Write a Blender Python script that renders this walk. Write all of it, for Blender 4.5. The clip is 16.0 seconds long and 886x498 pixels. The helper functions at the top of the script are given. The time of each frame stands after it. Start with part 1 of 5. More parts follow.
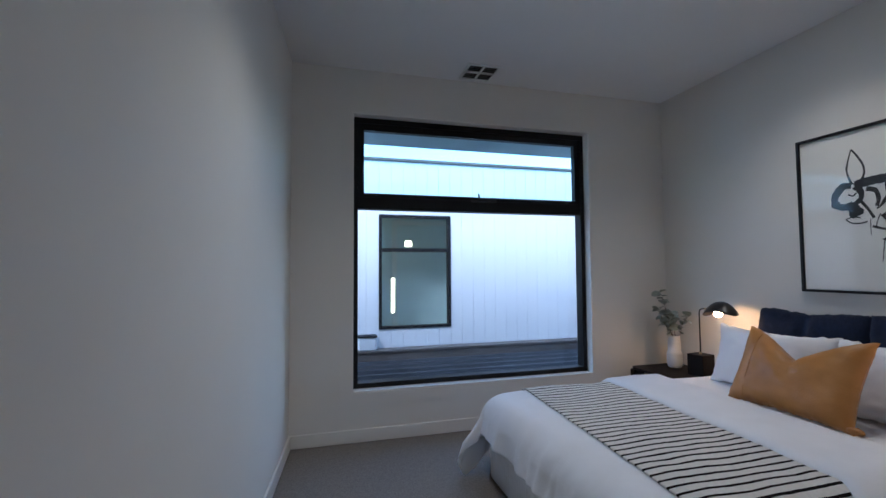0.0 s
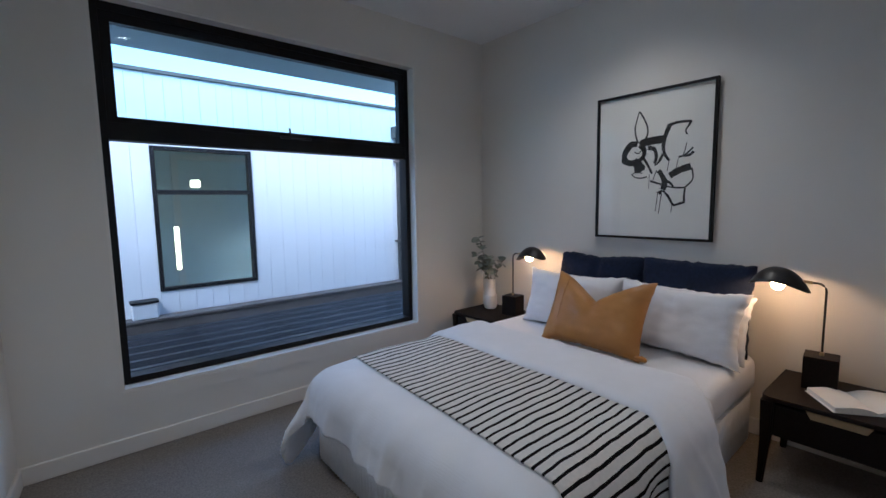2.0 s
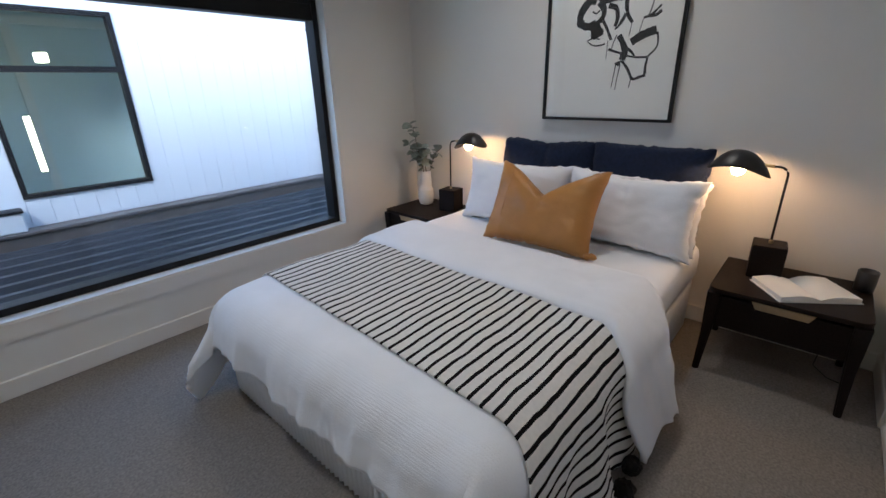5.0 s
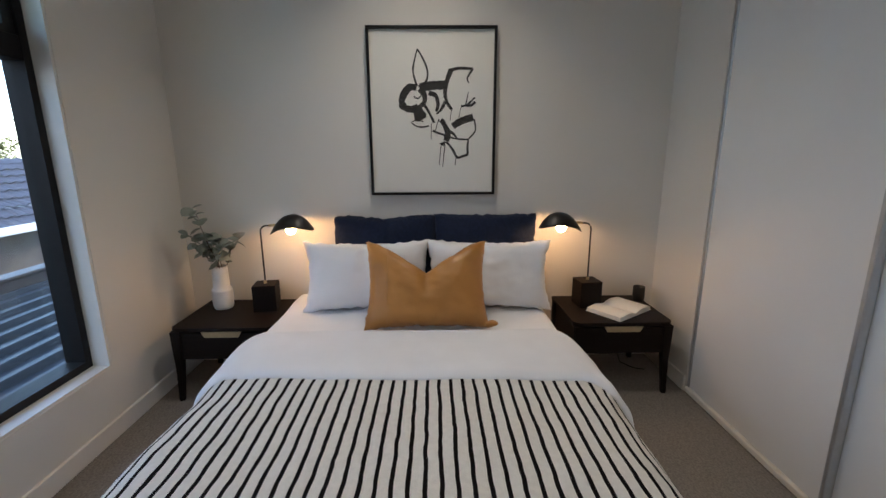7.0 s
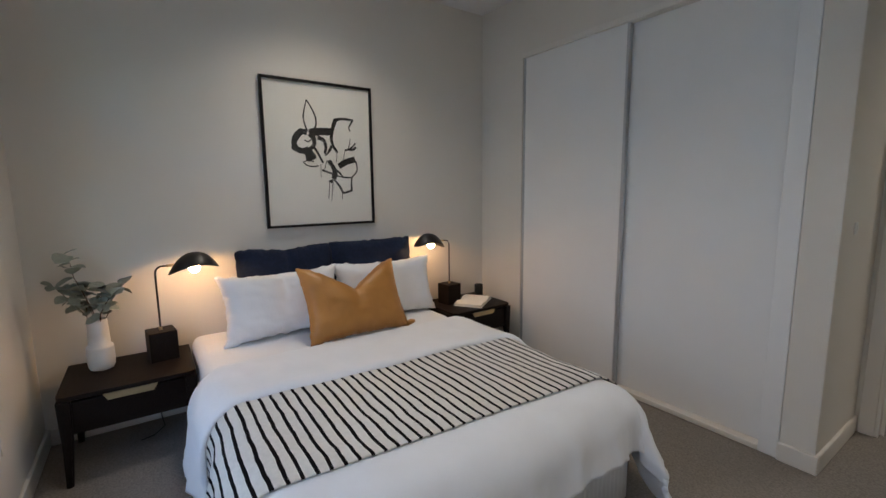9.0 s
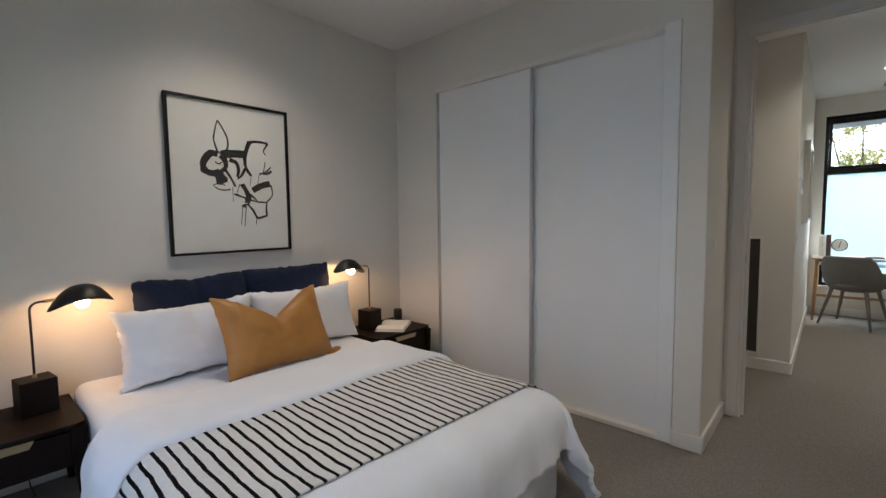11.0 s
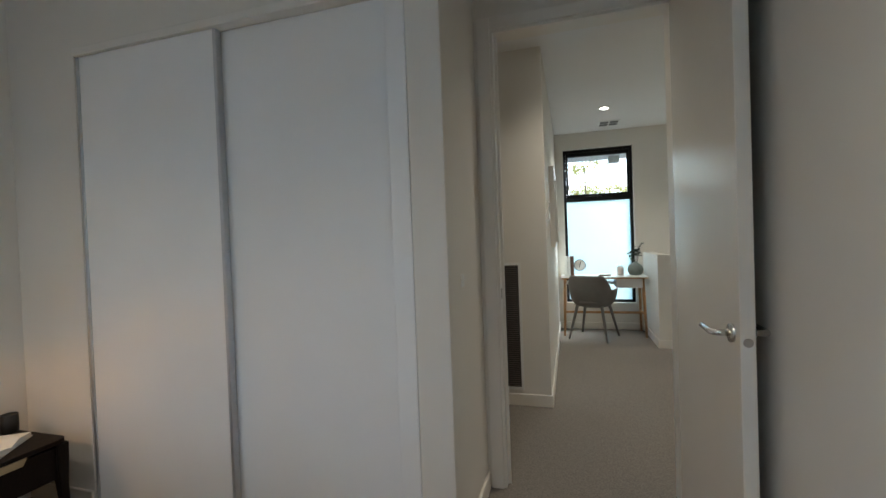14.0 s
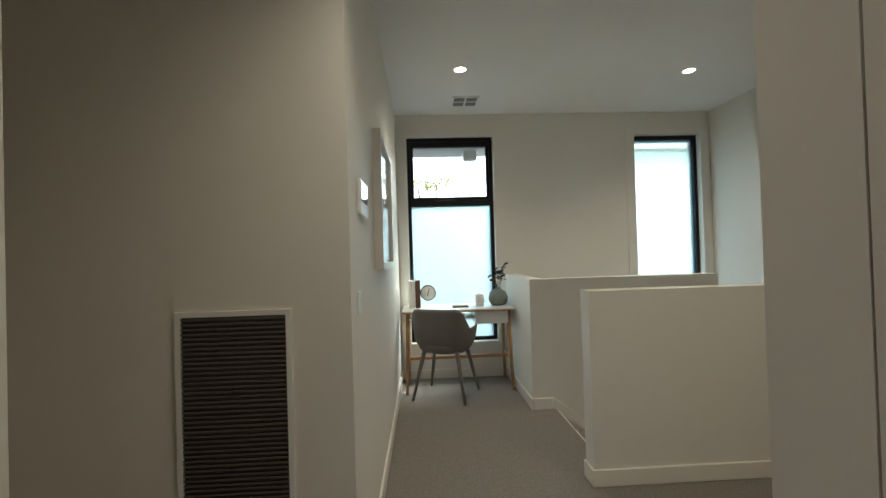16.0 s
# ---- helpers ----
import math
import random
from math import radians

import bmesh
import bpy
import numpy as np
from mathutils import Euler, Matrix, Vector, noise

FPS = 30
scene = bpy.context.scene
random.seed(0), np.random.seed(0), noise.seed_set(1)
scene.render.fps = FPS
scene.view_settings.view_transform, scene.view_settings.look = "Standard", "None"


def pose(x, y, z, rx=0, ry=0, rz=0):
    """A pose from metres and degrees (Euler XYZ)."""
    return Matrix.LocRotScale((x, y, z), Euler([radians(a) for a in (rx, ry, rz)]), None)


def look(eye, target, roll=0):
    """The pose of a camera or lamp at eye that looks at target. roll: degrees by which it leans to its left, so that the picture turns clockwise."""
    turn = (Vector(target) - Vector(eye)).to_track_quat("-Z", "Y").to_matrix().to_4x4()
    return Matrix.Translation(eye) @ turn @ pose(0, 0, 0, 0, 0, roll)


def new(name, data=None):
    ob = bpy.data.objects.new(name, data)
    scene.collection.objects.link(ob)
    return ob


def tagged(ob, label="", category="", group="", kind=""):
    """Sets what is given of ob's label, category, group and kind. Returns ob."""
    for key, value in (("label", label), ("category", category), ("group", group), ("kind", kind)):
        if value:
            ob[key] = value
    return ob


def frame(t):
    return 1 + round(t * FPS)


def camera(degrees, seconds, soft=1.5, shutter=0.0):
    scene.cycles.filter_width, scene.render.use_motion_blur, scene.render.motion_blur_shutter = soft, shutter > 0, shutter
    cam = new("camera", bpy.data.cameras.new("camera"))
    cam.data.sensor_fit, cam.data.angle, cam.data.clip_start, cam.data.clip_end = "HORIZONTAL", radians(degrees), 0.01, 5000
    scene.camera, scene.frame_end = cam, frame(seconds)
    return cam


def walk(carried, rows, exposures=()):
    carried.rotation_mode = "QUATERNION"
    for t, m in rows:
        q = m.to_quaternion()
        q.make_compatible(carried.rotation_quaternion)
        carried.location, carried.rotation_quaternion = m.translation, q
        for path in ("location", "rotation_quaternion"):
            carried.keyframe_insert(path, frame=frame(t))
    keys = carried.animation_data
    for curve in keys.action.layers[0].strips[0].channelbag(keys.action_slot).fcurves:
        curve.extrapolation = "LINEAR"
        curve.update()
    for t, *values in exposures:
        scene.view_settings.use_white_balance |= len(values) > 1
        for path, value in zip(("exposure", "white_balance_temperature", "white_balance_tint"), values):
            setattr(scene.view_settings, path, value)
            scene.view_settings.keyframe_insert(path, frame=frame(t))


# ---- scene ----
cam = camera(91.6, 16.0)

PATH = [
    (0, (0.035, 0.081, 1.22), (0.558, 2.01, 1.314), -0.4),
    (0.5, (0.05, 0.236, 1.236), (0.983, 2.002, 1.331), -0.7),
    (1, (0.073, 0.345, 1.256), (1.292, 1.927, 1.351), -0.7),
    (1.5, (0.096, 0.408, 1.281), (1.387, 1.934, 1.316), -0.9),
    (2, (0.11, 0.459, 1.311), (1.39, 1.982, 1.105), -0.9),
    (2.5, (0.116, 0.507, 1.32), (1.365, 1.989, 0.827), -1.0),
    (3, (0.104, 0.543, 1.32), (1.306, 1.957, 0.576), -1.2),
    (3.2, (0.105, 0.567, 1.322), (1.294, 1.947, 0.497), -1.2),
    (5.3, (0.421, 0.795, 1.266), (1.921, 1.941, 0.604), -1.3),
    (5.5, (0.427, 0.904, 1.262), (2.018, 1.931, 0.619), -0.8),
    (6, (0.403, 1.123, 1.275), (2.192, 1.812, 0.706), -0.8),
    (6.5, (0.333, 1.416, 1.284), (2.245, 1.75, 0.803), -0.4),
    (7, (0.3, 1.726, 1.317), (2.251, 1.686, 0.878), -0.3),
    (7.5, (0.219, 2.034, 1.329), (2.139, 1.663, 0.911), -0.1),
    (8, (0.186, 2.343, 1.3), (2.023, 1.641, 0.936), -0.3),
    (8.5, (0.107, 2.574, 1.313), (1.822, 1.597, 0.99), -0.3),
    (9, (0.045, 2.733, 1.303), (1.675, 1.608, 1.028), -0.6),
    (9.5, (0.03, 2.844, 1.312), (1.553, 1.573, 1.06), -0.4),
    (10, (0.047, 2.911, 1.263), (1.457, 1.508, 1.064), -0.7),
    (10.2, (0.059, 2.902, 1.282), (1.438, 1.467, 1.083), -0.4),
    (12.3, (0.127, 2.876, 1.24), (1.356, 1.299, 1.209), -2.7),
    (12.5, (0.119, 2.811, 1.251), (1.295, 1.194, 1.211), -2.8),
    (13, (0.089, 2.581, 1.264), (1.085, 0.847, 1.22), -2.7),
    (13.5, (0.1, 2.26, 1.257), (0.883, 0.42, 1.212), -2.5),
    (14, (0.138, 1.88, 1.277), (0.701, -0.039, 1.242), -2.1),
    (14.5, (0.137, 1.433, 1.271), (0.505, -0.532, 1.256), -2.0),
    (15, (0.126, 0.965, 1.262), (0.326, -1.025, 1.264), -1.9),
    (15.5, (0.102, 0.5, 1.268), (0.152, -1.499, 1.281), -1.7),
    (16, (0.053, 0.05, 1.26), (-0.042, -1.948, 1.286), -1.7),
]
walk(cam, [(t, look(eye, target, roll)) for t, eye, target, roll in PATH], [(0.0, 2.48, 5280, 10), (2.0, 2.44, 5320, 10), (3.2, 2.78, 5450, 10), (5.4, 2.84, 5720, 9), (6.7, 2.72, 6100, 9), (8.0, 2.7, 6250, 9), (10.2, 2.78, 6250, 9), (12.5, 2.78, 6300, 7), (14.0, 2.86, 6320, 5), (15.0, 2.68, 6480, 5), (15.5, 2.76, 6600, 4), (16.0, 2.76, 6620, 3)])

# ---- light ----
world = bpy.data.worlds.new("dusk_sky")
scene.world = world
world.use_nodes = True
wn, wl = world.node_tree.nodes, world.node_tree.links
sky = wn.new("ShaderNodeTexSky")
sky.sky_type, sky.sun_disc = "NISHITA", False
sky.sun_elevation, sky.sun_rotation = radians(40), radians(-139)
wn["Background"].inputs["Strength"].default_value = 0.13
wl.new(sky.outputs[0], wn["Background"].inputs["Color"])

sun = new("sun", bpy.data.lights.new("sun", "SUN"))
sun.data.energy, sun.data.angle, sun.data.color = 0.62, radians(30), (1.0, 0.95, 0.90)
sun.matrix_world = look((-14, -16, 18), (0, 0, 0))


def lamp(name, kind, at, energy, color, size=0.03, spread=None):
    d = bpy.data.lights.new(name, kind)
    d.energy, d.color = energy, color
    d.shadow_soft_size = size
    if spread:
        d.spot_size, d.spot_blend = radians(spread), 1.0
    o = new(name, d)
    o.location = at
    return o


NEUTRAL = (1.0, 0.86, 0.70)
# Second and last two: unseen lamps placed to brighten bed foot, wardrobe, hall walls.
DOWNLIGHTS_AND_FILLS = [(2.30, 1.78), (0.50, 1.78), (-0.28, -3.27), (-2.15, -3.33), (-0.08, -0.95), (-1.50, -1.20)]
for dx, dy in DOWNLIGHTS_AND_FILLS:
    lamp("downlight_beam", "SPOT", (dx, dy, 2.66), 5.8, NEUTRAL, 0.10, 128)


# ---- materials ----
def mat(name, color, rough=0.6, metal=0.0, vary=0.06, scale=6.0, bump=0.0, bump_scale=200.0, spec=0.5, sheen=0.0, coat=0.0, stretch=None):
    m = bpy.data.materials.new(name)
    m.use_nodes = True
    n, l = m.node_tree.nodes, m.node_tree.links
    b = n["Principled BSDF"]
    b.inputs["Roughness"].default_value, b.inputs["Metallic"].default_value = rough, metal
    b.inputs["Specular IOR Level"].default_value = spec
    b.inputs["Sheen Weight"].default_value, b.inputs["Coat Weight"].default_value = sheen, coat
    co = n.new("ShaderNodeTexCoord")
    src = co.outputs["Object"]
    if stretch:
        mp = n.new("ShaderNodeMapping")
        mp.inputs["Scale"].default_value = stretch
        l.new(src, mp.inputs["Vector"])
        src = mp.outputs["Vector"]
    t = n.new("ShaderNodeTexNoise")
    t.inputs["Scale"].default_value, t.inputs["Detail"].default_value = scale, 6
    l.new(src, t.inputs["Vector"])
    r = n.new("ShaderNodeValToRGB")
    r.color_ramp.elements[0].position, r.color_ramp.elements[1].position = 0.3, 0.7
    r.color_ramp.elements[0].color = (*[c * (1 - vary) for c in color], 1)
    r.color_ramp.elements[1].color = (*[min(1, c * (1 + vary)) for c in color], 1)
    l.new(t.outputs["Fac"], r.inputs["Fac"])
    l.new(r.outputs["Color"], b.inputs["Base Color"])
    if bump:
        t2 = n.new("ShaderNodeTexNoise")
        t2.inputs["Scale"].default_value, t2.inputs["Detail"].default_value = bump_scale, 3
        l.new(src, t2.inputs["Vector"])
        bp = n.new("ShaderNodeBump")
        bp.inputs["Strength"].default_value, bp.inputs["Distance"].default_value = bump, 0.004
        l.new(t2.outputs["Fac"], bp.inputs["Height"])
        l.new(bp.outputs["Normal"], b.inputs["Normal"])
    return m


def glow(name, color, strength):
    m = bpy.data.materials.new(name)
    m.use_nodes = True
    b = m.node_tree.nodes["Principled BSDF"]
    b.inputs["Base Color"].default_value = (*color, 1)
    b.inputs["Emission Color"].default_value = (*color, 1)
    b.inputs["Emission Strength"].default_value = strength
    return m


def glass(name, color=(1, 1, 1), rough=0.0):
    m = bpy.data.materials.new(name)
    m.use_nodes = True
    b = m.node_tree.nodes["Principled BSDF"]
    b.inputs["Base Color"].default_value = (*color, 1)
    b.inputs["Roughness"].default_value = rough
    b.inputs["Transmission Weight"].default_value = 1.0
    b.inputs["IOR"].default_value = 1.45
    return m


def clear_glass(name, color=(1, 1, 1), gloss=1.0):
    """Thin clear sheet: straight through, with a gloss that grows towards grazing view."""
    m = bpy.data.materials.new(name)
    m.use_nodes = True
    n, l = m.node_tree.nodes, m.node_tree.links
    n.remove(n["Principled BSDF"])
    clear, shine, face, steep, mul, mix = [n.new("ShaderNode" + k) for k in ("BsdfTransparent", "BsdfGlossy", "LayerWeight", "Math", "Math", "MixShader")]
    clear.inputs["Color"].default_value = (*color, 1)
    shine.inputs["Roughness"].default_value = 0.01
    face.inputs["Blend"].default_value = 0.5
    steep.operation, steep.inputs[1].default_value = "POWER", 5.0
    mul.operation, mul.inputs[1].default_value, mul.inputs[2].default_value = "MULTIPLY_ADD", 0.5 * gloss, 0.022 * gloss
    l.new(face.outputs["Facing"], steep.inputs[0])
    l.new(steep.outputs[0], mul.inputs[0])
    l.new(mul.outputs[0], mix.inputs[0])
    l.new(clear.outputs[0], mix.inputs[1])
    l.new(shine.outputs[0], mix.inputs[2])
    l.new(mix.outputs[0], n["Material Output"].inputs["Surface"])
    return m


WALL = mat("wall_paint", (0.755, 0.722, 0.665), 0.7, vary=0.02, scale=1.5, bump=0.08, bump_scale=350)
CEIL = mat("ceiling_paint", (0.82, 0.81, 0.80), 0.85, vary=0.02, scale=1.2, bump=0.05, bump_scale=300)
TRIM = mat("trim_enamel", (0.79, 0.755, 0.70), 0.35, vary=0.02, scale=3)
DOORM = mat("door_enamel", (0.765, 0.728, 0.665), 0.22, vary=0.02, scale=2, bump=0.03, bump_scale=120)
ROBE = mat("wardrobe_melamine", (0.86, 0.86, 0.855), 0.42, vary=0.015, scale=3, bump=0.04, bump_scale=500)
CARPET = mat("loop_carpet", (0.255, 0.230, 0.208), 0.95, vary=0.22, scale=110, bump=0.9, bump_scale=260, spec=0.1)
cn, cl = CARPET.node_tree.nodes, CARPET.node_tree.links
base_in = cn["Principled BSDF"].inputs["Base Color"]
loops = base_in.links[0].from_socket
blot, span, tone = cn.new("ShaderNodeTexNoise"), cn.new("ShaderNodeMapRange"), cn.new("ShaderNodeVectorMath")
blot.inputs["Scale"].default_value, blot.inputs["Detail"].default_value = 30, 5
blot.inputs["Roughness"].default_value = 0.7
span.inputs["From Min"].default_value, span.inputs["From Max"].default_value = 0.25, 0.75
span.inputs["To Min"].default_value, span.inputs["To Max"].default_value = 0.89, 1.11
tone.operation = "SCALE"
cl.new(cn["Texture Coordinate"].outputs["Object"], blot.inputs["Vector"])
cl.new(blot.outputs["Fac"], span.inputs["Value"])
cl.new(loops, tone.inputs[0])
cl.new(span.outputs[0], tone.inputs["Scale"])
cl.new(tone.outputs[0], base_in)
BLACKALU = mat("black_aluminium", (0.009, 0.009, 0.010), 0.5, vary=0.1, scale=20, spec=0.25)
GLASS = clear_glass("window_glass", (0.95, 0.98, 0.985))
SOLAR = clear_glass("pale_cyan_glass", (0.80, 0.935, 0.965), 0.4)
PICTURE_GLASS = clear_glass("picture_glass", (0.99, 0.99, 0.985))
FROST = glass("frosted_glass", (0.44, 0.58, 0.61), 0.9)
CHROME = mat("brushed_chrome", (0.62, 0.60, 0.57), 0.25, 1.0, vary=0.05, scale=60)
TRACK = mat("anodised_track", (0.55, 0.56, 0.58), 0.4, 0.8, vary=0.04, scale=30)
DARKWOOD = mat("black_stained_wood", (0.010, 0.006, 0.005), 0.52, vary=0.35, spec=0.16, scale=14, bump=0.15, bump_scale=40, stretch=(1, 8, 8))
DUVET = mat("white_waffle_cotton", (0.86, 0.88, 0.92), 0.9, vary=0.02, scale=8, bump=0.16, bump_scale=300, sheen=0.2, spec=0.2)
wn2, wl2 = DUVET.node_tree.nodes, DUVET.node_tree.links
weave, lift = wn2.new("ShaderNodeTexVoronoi"), wn2.new("ShaderNodeBump")
weave.distance, weave.inputs["Randomness"].default_value, weave.inputs["Scale"].default_value = "CHEBYCHEV", 0.12, 135
wl2.new(wn2["Texture Coordinate"].outputs["Object"], weave.inputs["Vector"])
lift.inputs["Strength"].default_value, lift.inputs["Distance"].default_value = 0.35, 0.003
wl2.new(weave.outputs["Distance"], lift.inputs["Height"])
wl2.new(wn2["Bump"].outputs["Normal"], lift.inputs["Normal"])
wl2.new(lift.outputs["Normal"], wn2["Principled BSDF"].inputs["Normal"])
SHEET = mat("white_sheet", (0.86, 0.87, 0.90), 0.9, vary=0.02, scale=8, bump=0.25, bump_scale=60, sheen=0.2, spec=0.2)
VALANCE = mat("grey_ribbed_valance", (0.76, 0.77, 0.79), 0.9, vary=0.04, scale=20, bump=0.3, bump_scale=200)
NAVY = mat("navy_linen", (0.010, 0.017, 0.042), 0.9, vary=0.2, scale=60, bump=0.6, bump_scale=500, sheen=0.05, spec=0.2)
LEATHER = mat("tan_leather", (0.45, 0.205, 0.05), 0.36, vary=0.12, scale=7, bump=0.25, bump_scale=140)
BLACKMETAL = mat("black_lamp_metal", (0.014, 0.013, 0.013), 0.38, vary=0.15, scale=30)
BULB = glow("warm_bulb", (1.0, 0.56, 0.25), 17)
LED = glow("downlight_led", (1.0, 0.93, 0.84), 4)
BRASS = mat("brushed_brass", (0.55, 0.44, 0.27), 0.4, 1.0, vary=0.06, scale=40)
PAPER = mat("white_paper", (0.80, 0.79, 0.75), 0.8, vary=0.02, scale=10)
INK = mat("black_ink", (0.02, 0.02, 0.022), 0.6, vary=0.2, scale=30)
CERAMIC = mat("matt_white_ceramic", (0.72, 0.69, 0.66), 0.6, vary=0.03, scale=20, bump=0.08, bump_scale=200)
LEAF = mat("eucalyptus_leaf", (0.30, 0.33, 0.28), 0.6, vary=0.3, scale=30)
TWIG = mat("brown_twig", (0.13, 0.07, 0.045), 0.7, vary=0.2, scale=40)
BLACKCLOTH = mat("black_wool", (0.012, 0.011, 0.012), 0.95, vary=0.3, scale=80, bump=0.8, bump_scale=300)
PLASTIC = mat("white_plastic", (0.78, 0.78, 0.76), 0.35, vary=0.01, scale=10)
VENTGREY = mat("vent_grey", (0.22, 0.22, 0.23), 0.5, vary=0.05, scale=30)
# Near black; also colours the vent sheets that stand for unlit ducts.
NEARBLACK = mat("near_black_grey", (0.045, 0.042, 0.040), 0.5, vary=0.15, scale=30)
OAK = mat("light_oak", (0.46, 0.25, 0.11), 0.5, vary=0.25, scale=9, bump=0.1, bump_scale=60, stretch=(8, 8, 1))
CHAIRSHELL = mat("grey_moulded_shell", (0.165, 0.157, 0.145), 0.55, vary=0.05, scale=12, bump=0.05, bump_scale=200)
SAGE = mat("sage_ceramic", (0.20, 0.24, 0.22), 0.55, vary=0.12, scale=25)
BROWNBOOK = mat("brown_book_cloth", (0.10, 0.05, 0.03), 0.8, vary=0.1, scale=40)
ROOFMETAL = mat("grey_roof_sheet", (0.055, 0.055, 0.060), 0.42, 0.25, vary=0.12, scale=3, bump=0.1, bump_scale=30)
FLASHING = mat("brown_grey_flashing", (0.12, 0.10, 0.09), 0.5, vary=0.25, scale=4)
ROOFTILE = mat("slate_grey_tile", (0.05, 0.05, 0.065), 0.55, vary=0.3, scale=12)
SOFFIT = mat("grey_soffit", (0.70, 0.71, 0.72), 0.8, vary=0.03, scale=4)
TEAL = mat("neighbour_room_wall", (0.68, 0.78, 0.80), 0.8, vary=0.05, scale=2)
TINT = clear_glass("tinted_glass", (0.92, 0.97, 0.975))
FOLIAGE = mat("tree_foliage", (0.12, 0.12, 0.04), 0.7, vary=0.5, scale=2)
PALELEAF = mat("pale_gum_foliage", (0.24, 0.23, 0.09), 0.7, vary=0.4, scale=2)
pn, pl = PALELEAF.node_tree.nodes, PALELEAF.node_tree.links
thin, both = pn.new("ShaderNodeBsdfTranslucent"), pn.new("ShaderNodeMixShader")
thin.inputs["Color"].default_value = (0.42, 0.36, 0.10, 1)
pl.new(pn["Principled BSDF"].outputs[0], both.inputs[1])
pl.new(thin.outputs[0], both.inputs[2])
pl.new(both.outputs[0], pn["Material Output"].inputs["Surface"])
BARK = mat("grey_bark", (0.15, 0.11, 0.08), 0.9, vary=0.3, scale=8, bump=0.5, bump_scale=30)
GRASS = mat("dull_ground", (0.09, 0.085, 0.075), 0.95, vary=0.4, scale=0.6)
STRIP = glow("lit_tube", (1.0, 0.80, 0.50), 1.2)


def striped(name, ground, line, pitch, share):
    m = mat(name, ground, 0.95, vary=0.05, scale=60, bump=0.8, bump_scale=330, spec=0.05)
    n, l = m.node_tree.nodes, m.node_tree.links
    uv, sep = n.new("ShaderNodeUVMap"), n.new("ShaderNodeSeparateXYZ")
    uv.uv_map = "cloth"
    l.new(uv.outputs[0], sep.inputs[0])
    wob = n.new("ShaderNodeTexNoise")
    wob.inputs["Scale"].default_value = 9
    l.new(uv.outputs[0], wob.inputs["Vector"])
    a = n.new("ShaderNodeMath")
    a.operation, a.inputs[1].default_value = "MULTIPLY_ADD", 0.014
    l.new(wob.outputs["Fac"], a.inputs[0])
    l.new(sep.outputs[0], a.inputs[2])
    b = n.new("ShaderNodeMath")
    b.operation, b.inputs[1].default_value = "DIVIDE", pitch
    l.new(a.outputs[0], b.inputs[0])
    c = n.new("ShaderNodeMath")
    c.operation = "FLOORED_MODULO"
    c.inputs[1].default_value = 1.0
    l.new(b.outputs[0], c.inputs[0])
    d = n.new("ShaderNodeMath")
    d.operation, d.inputs[1].default_value = "LESS_THAN", share
    l.new(c.outputs[0], d.inputs[0])
    mx = n.new("ShaderNodeMix")
    mx.data_type = "RGBA"
    base = n["Principled BSDF"].inputs["Base Color"]
    l.new(base.links[0].from_socket, mx.inputs[6])
    mx.inputs[7].default_value = (*line, 1)
    l.new(d.outputs[0], mx.inputs[0])
    l.new(mx.outputs[2], base)
    return m


STRIPES = striped("striped_wool", (0.79, 0.77, 0.73), (0.010, 0.009, 0.010), 0.042, 0.29)
CLAD = mat("white_cladding", (0.70, 0.72, 0.75), 0.55, vary=0.02, scale=2)


# ---- mesh helpers ----
def part(name, bm, material, parent=None, label="", smooth=False):
    me = bpy.data.meshes.new(name)
    bmesh.ops.recalc_face_normals(bm, faces=bm.faces)
    bm.to_mesh(me)
    bm.free()
    me.materials.append(material)
    if smooth:
        for p in me.polygons:
            p.use_smooth = True
    ob = new(name, me)
    if parent:
        ob.parent = parent
    if label:
        tagged(ob, label)
    return ob


def thing(name, at, label, category, group="", kind="", turn=0):
    ob = new(name)
    ob.matrix_basis = pose(*at, 0, 0, turn)
    ob.empty_display_size = 0.1
    return tagged(ob, label, category, group, kind)


def box(bm, x0, x1, y0, y1, z0, z1, bev=0.0, seg=2):
    m = Matrix.LocRotScale(((x0 + x1) / 2, (y0 + y1) / 2, (z0 + z1) / 2), None, (abs(x1 - x0), abs(y1 - y0), abs(z1 - z0)))
    r = bmesh.ops.create_cube(bm, size=1, matrix=m)
    if bev:
        edges = list({e for v in r["verts"] for e in v.link_edges})
        bmesh.ops.bevel(bm, geom=edges, offset=bev, segments=seg, affect="EDGES", profile=0.5)
    return bm


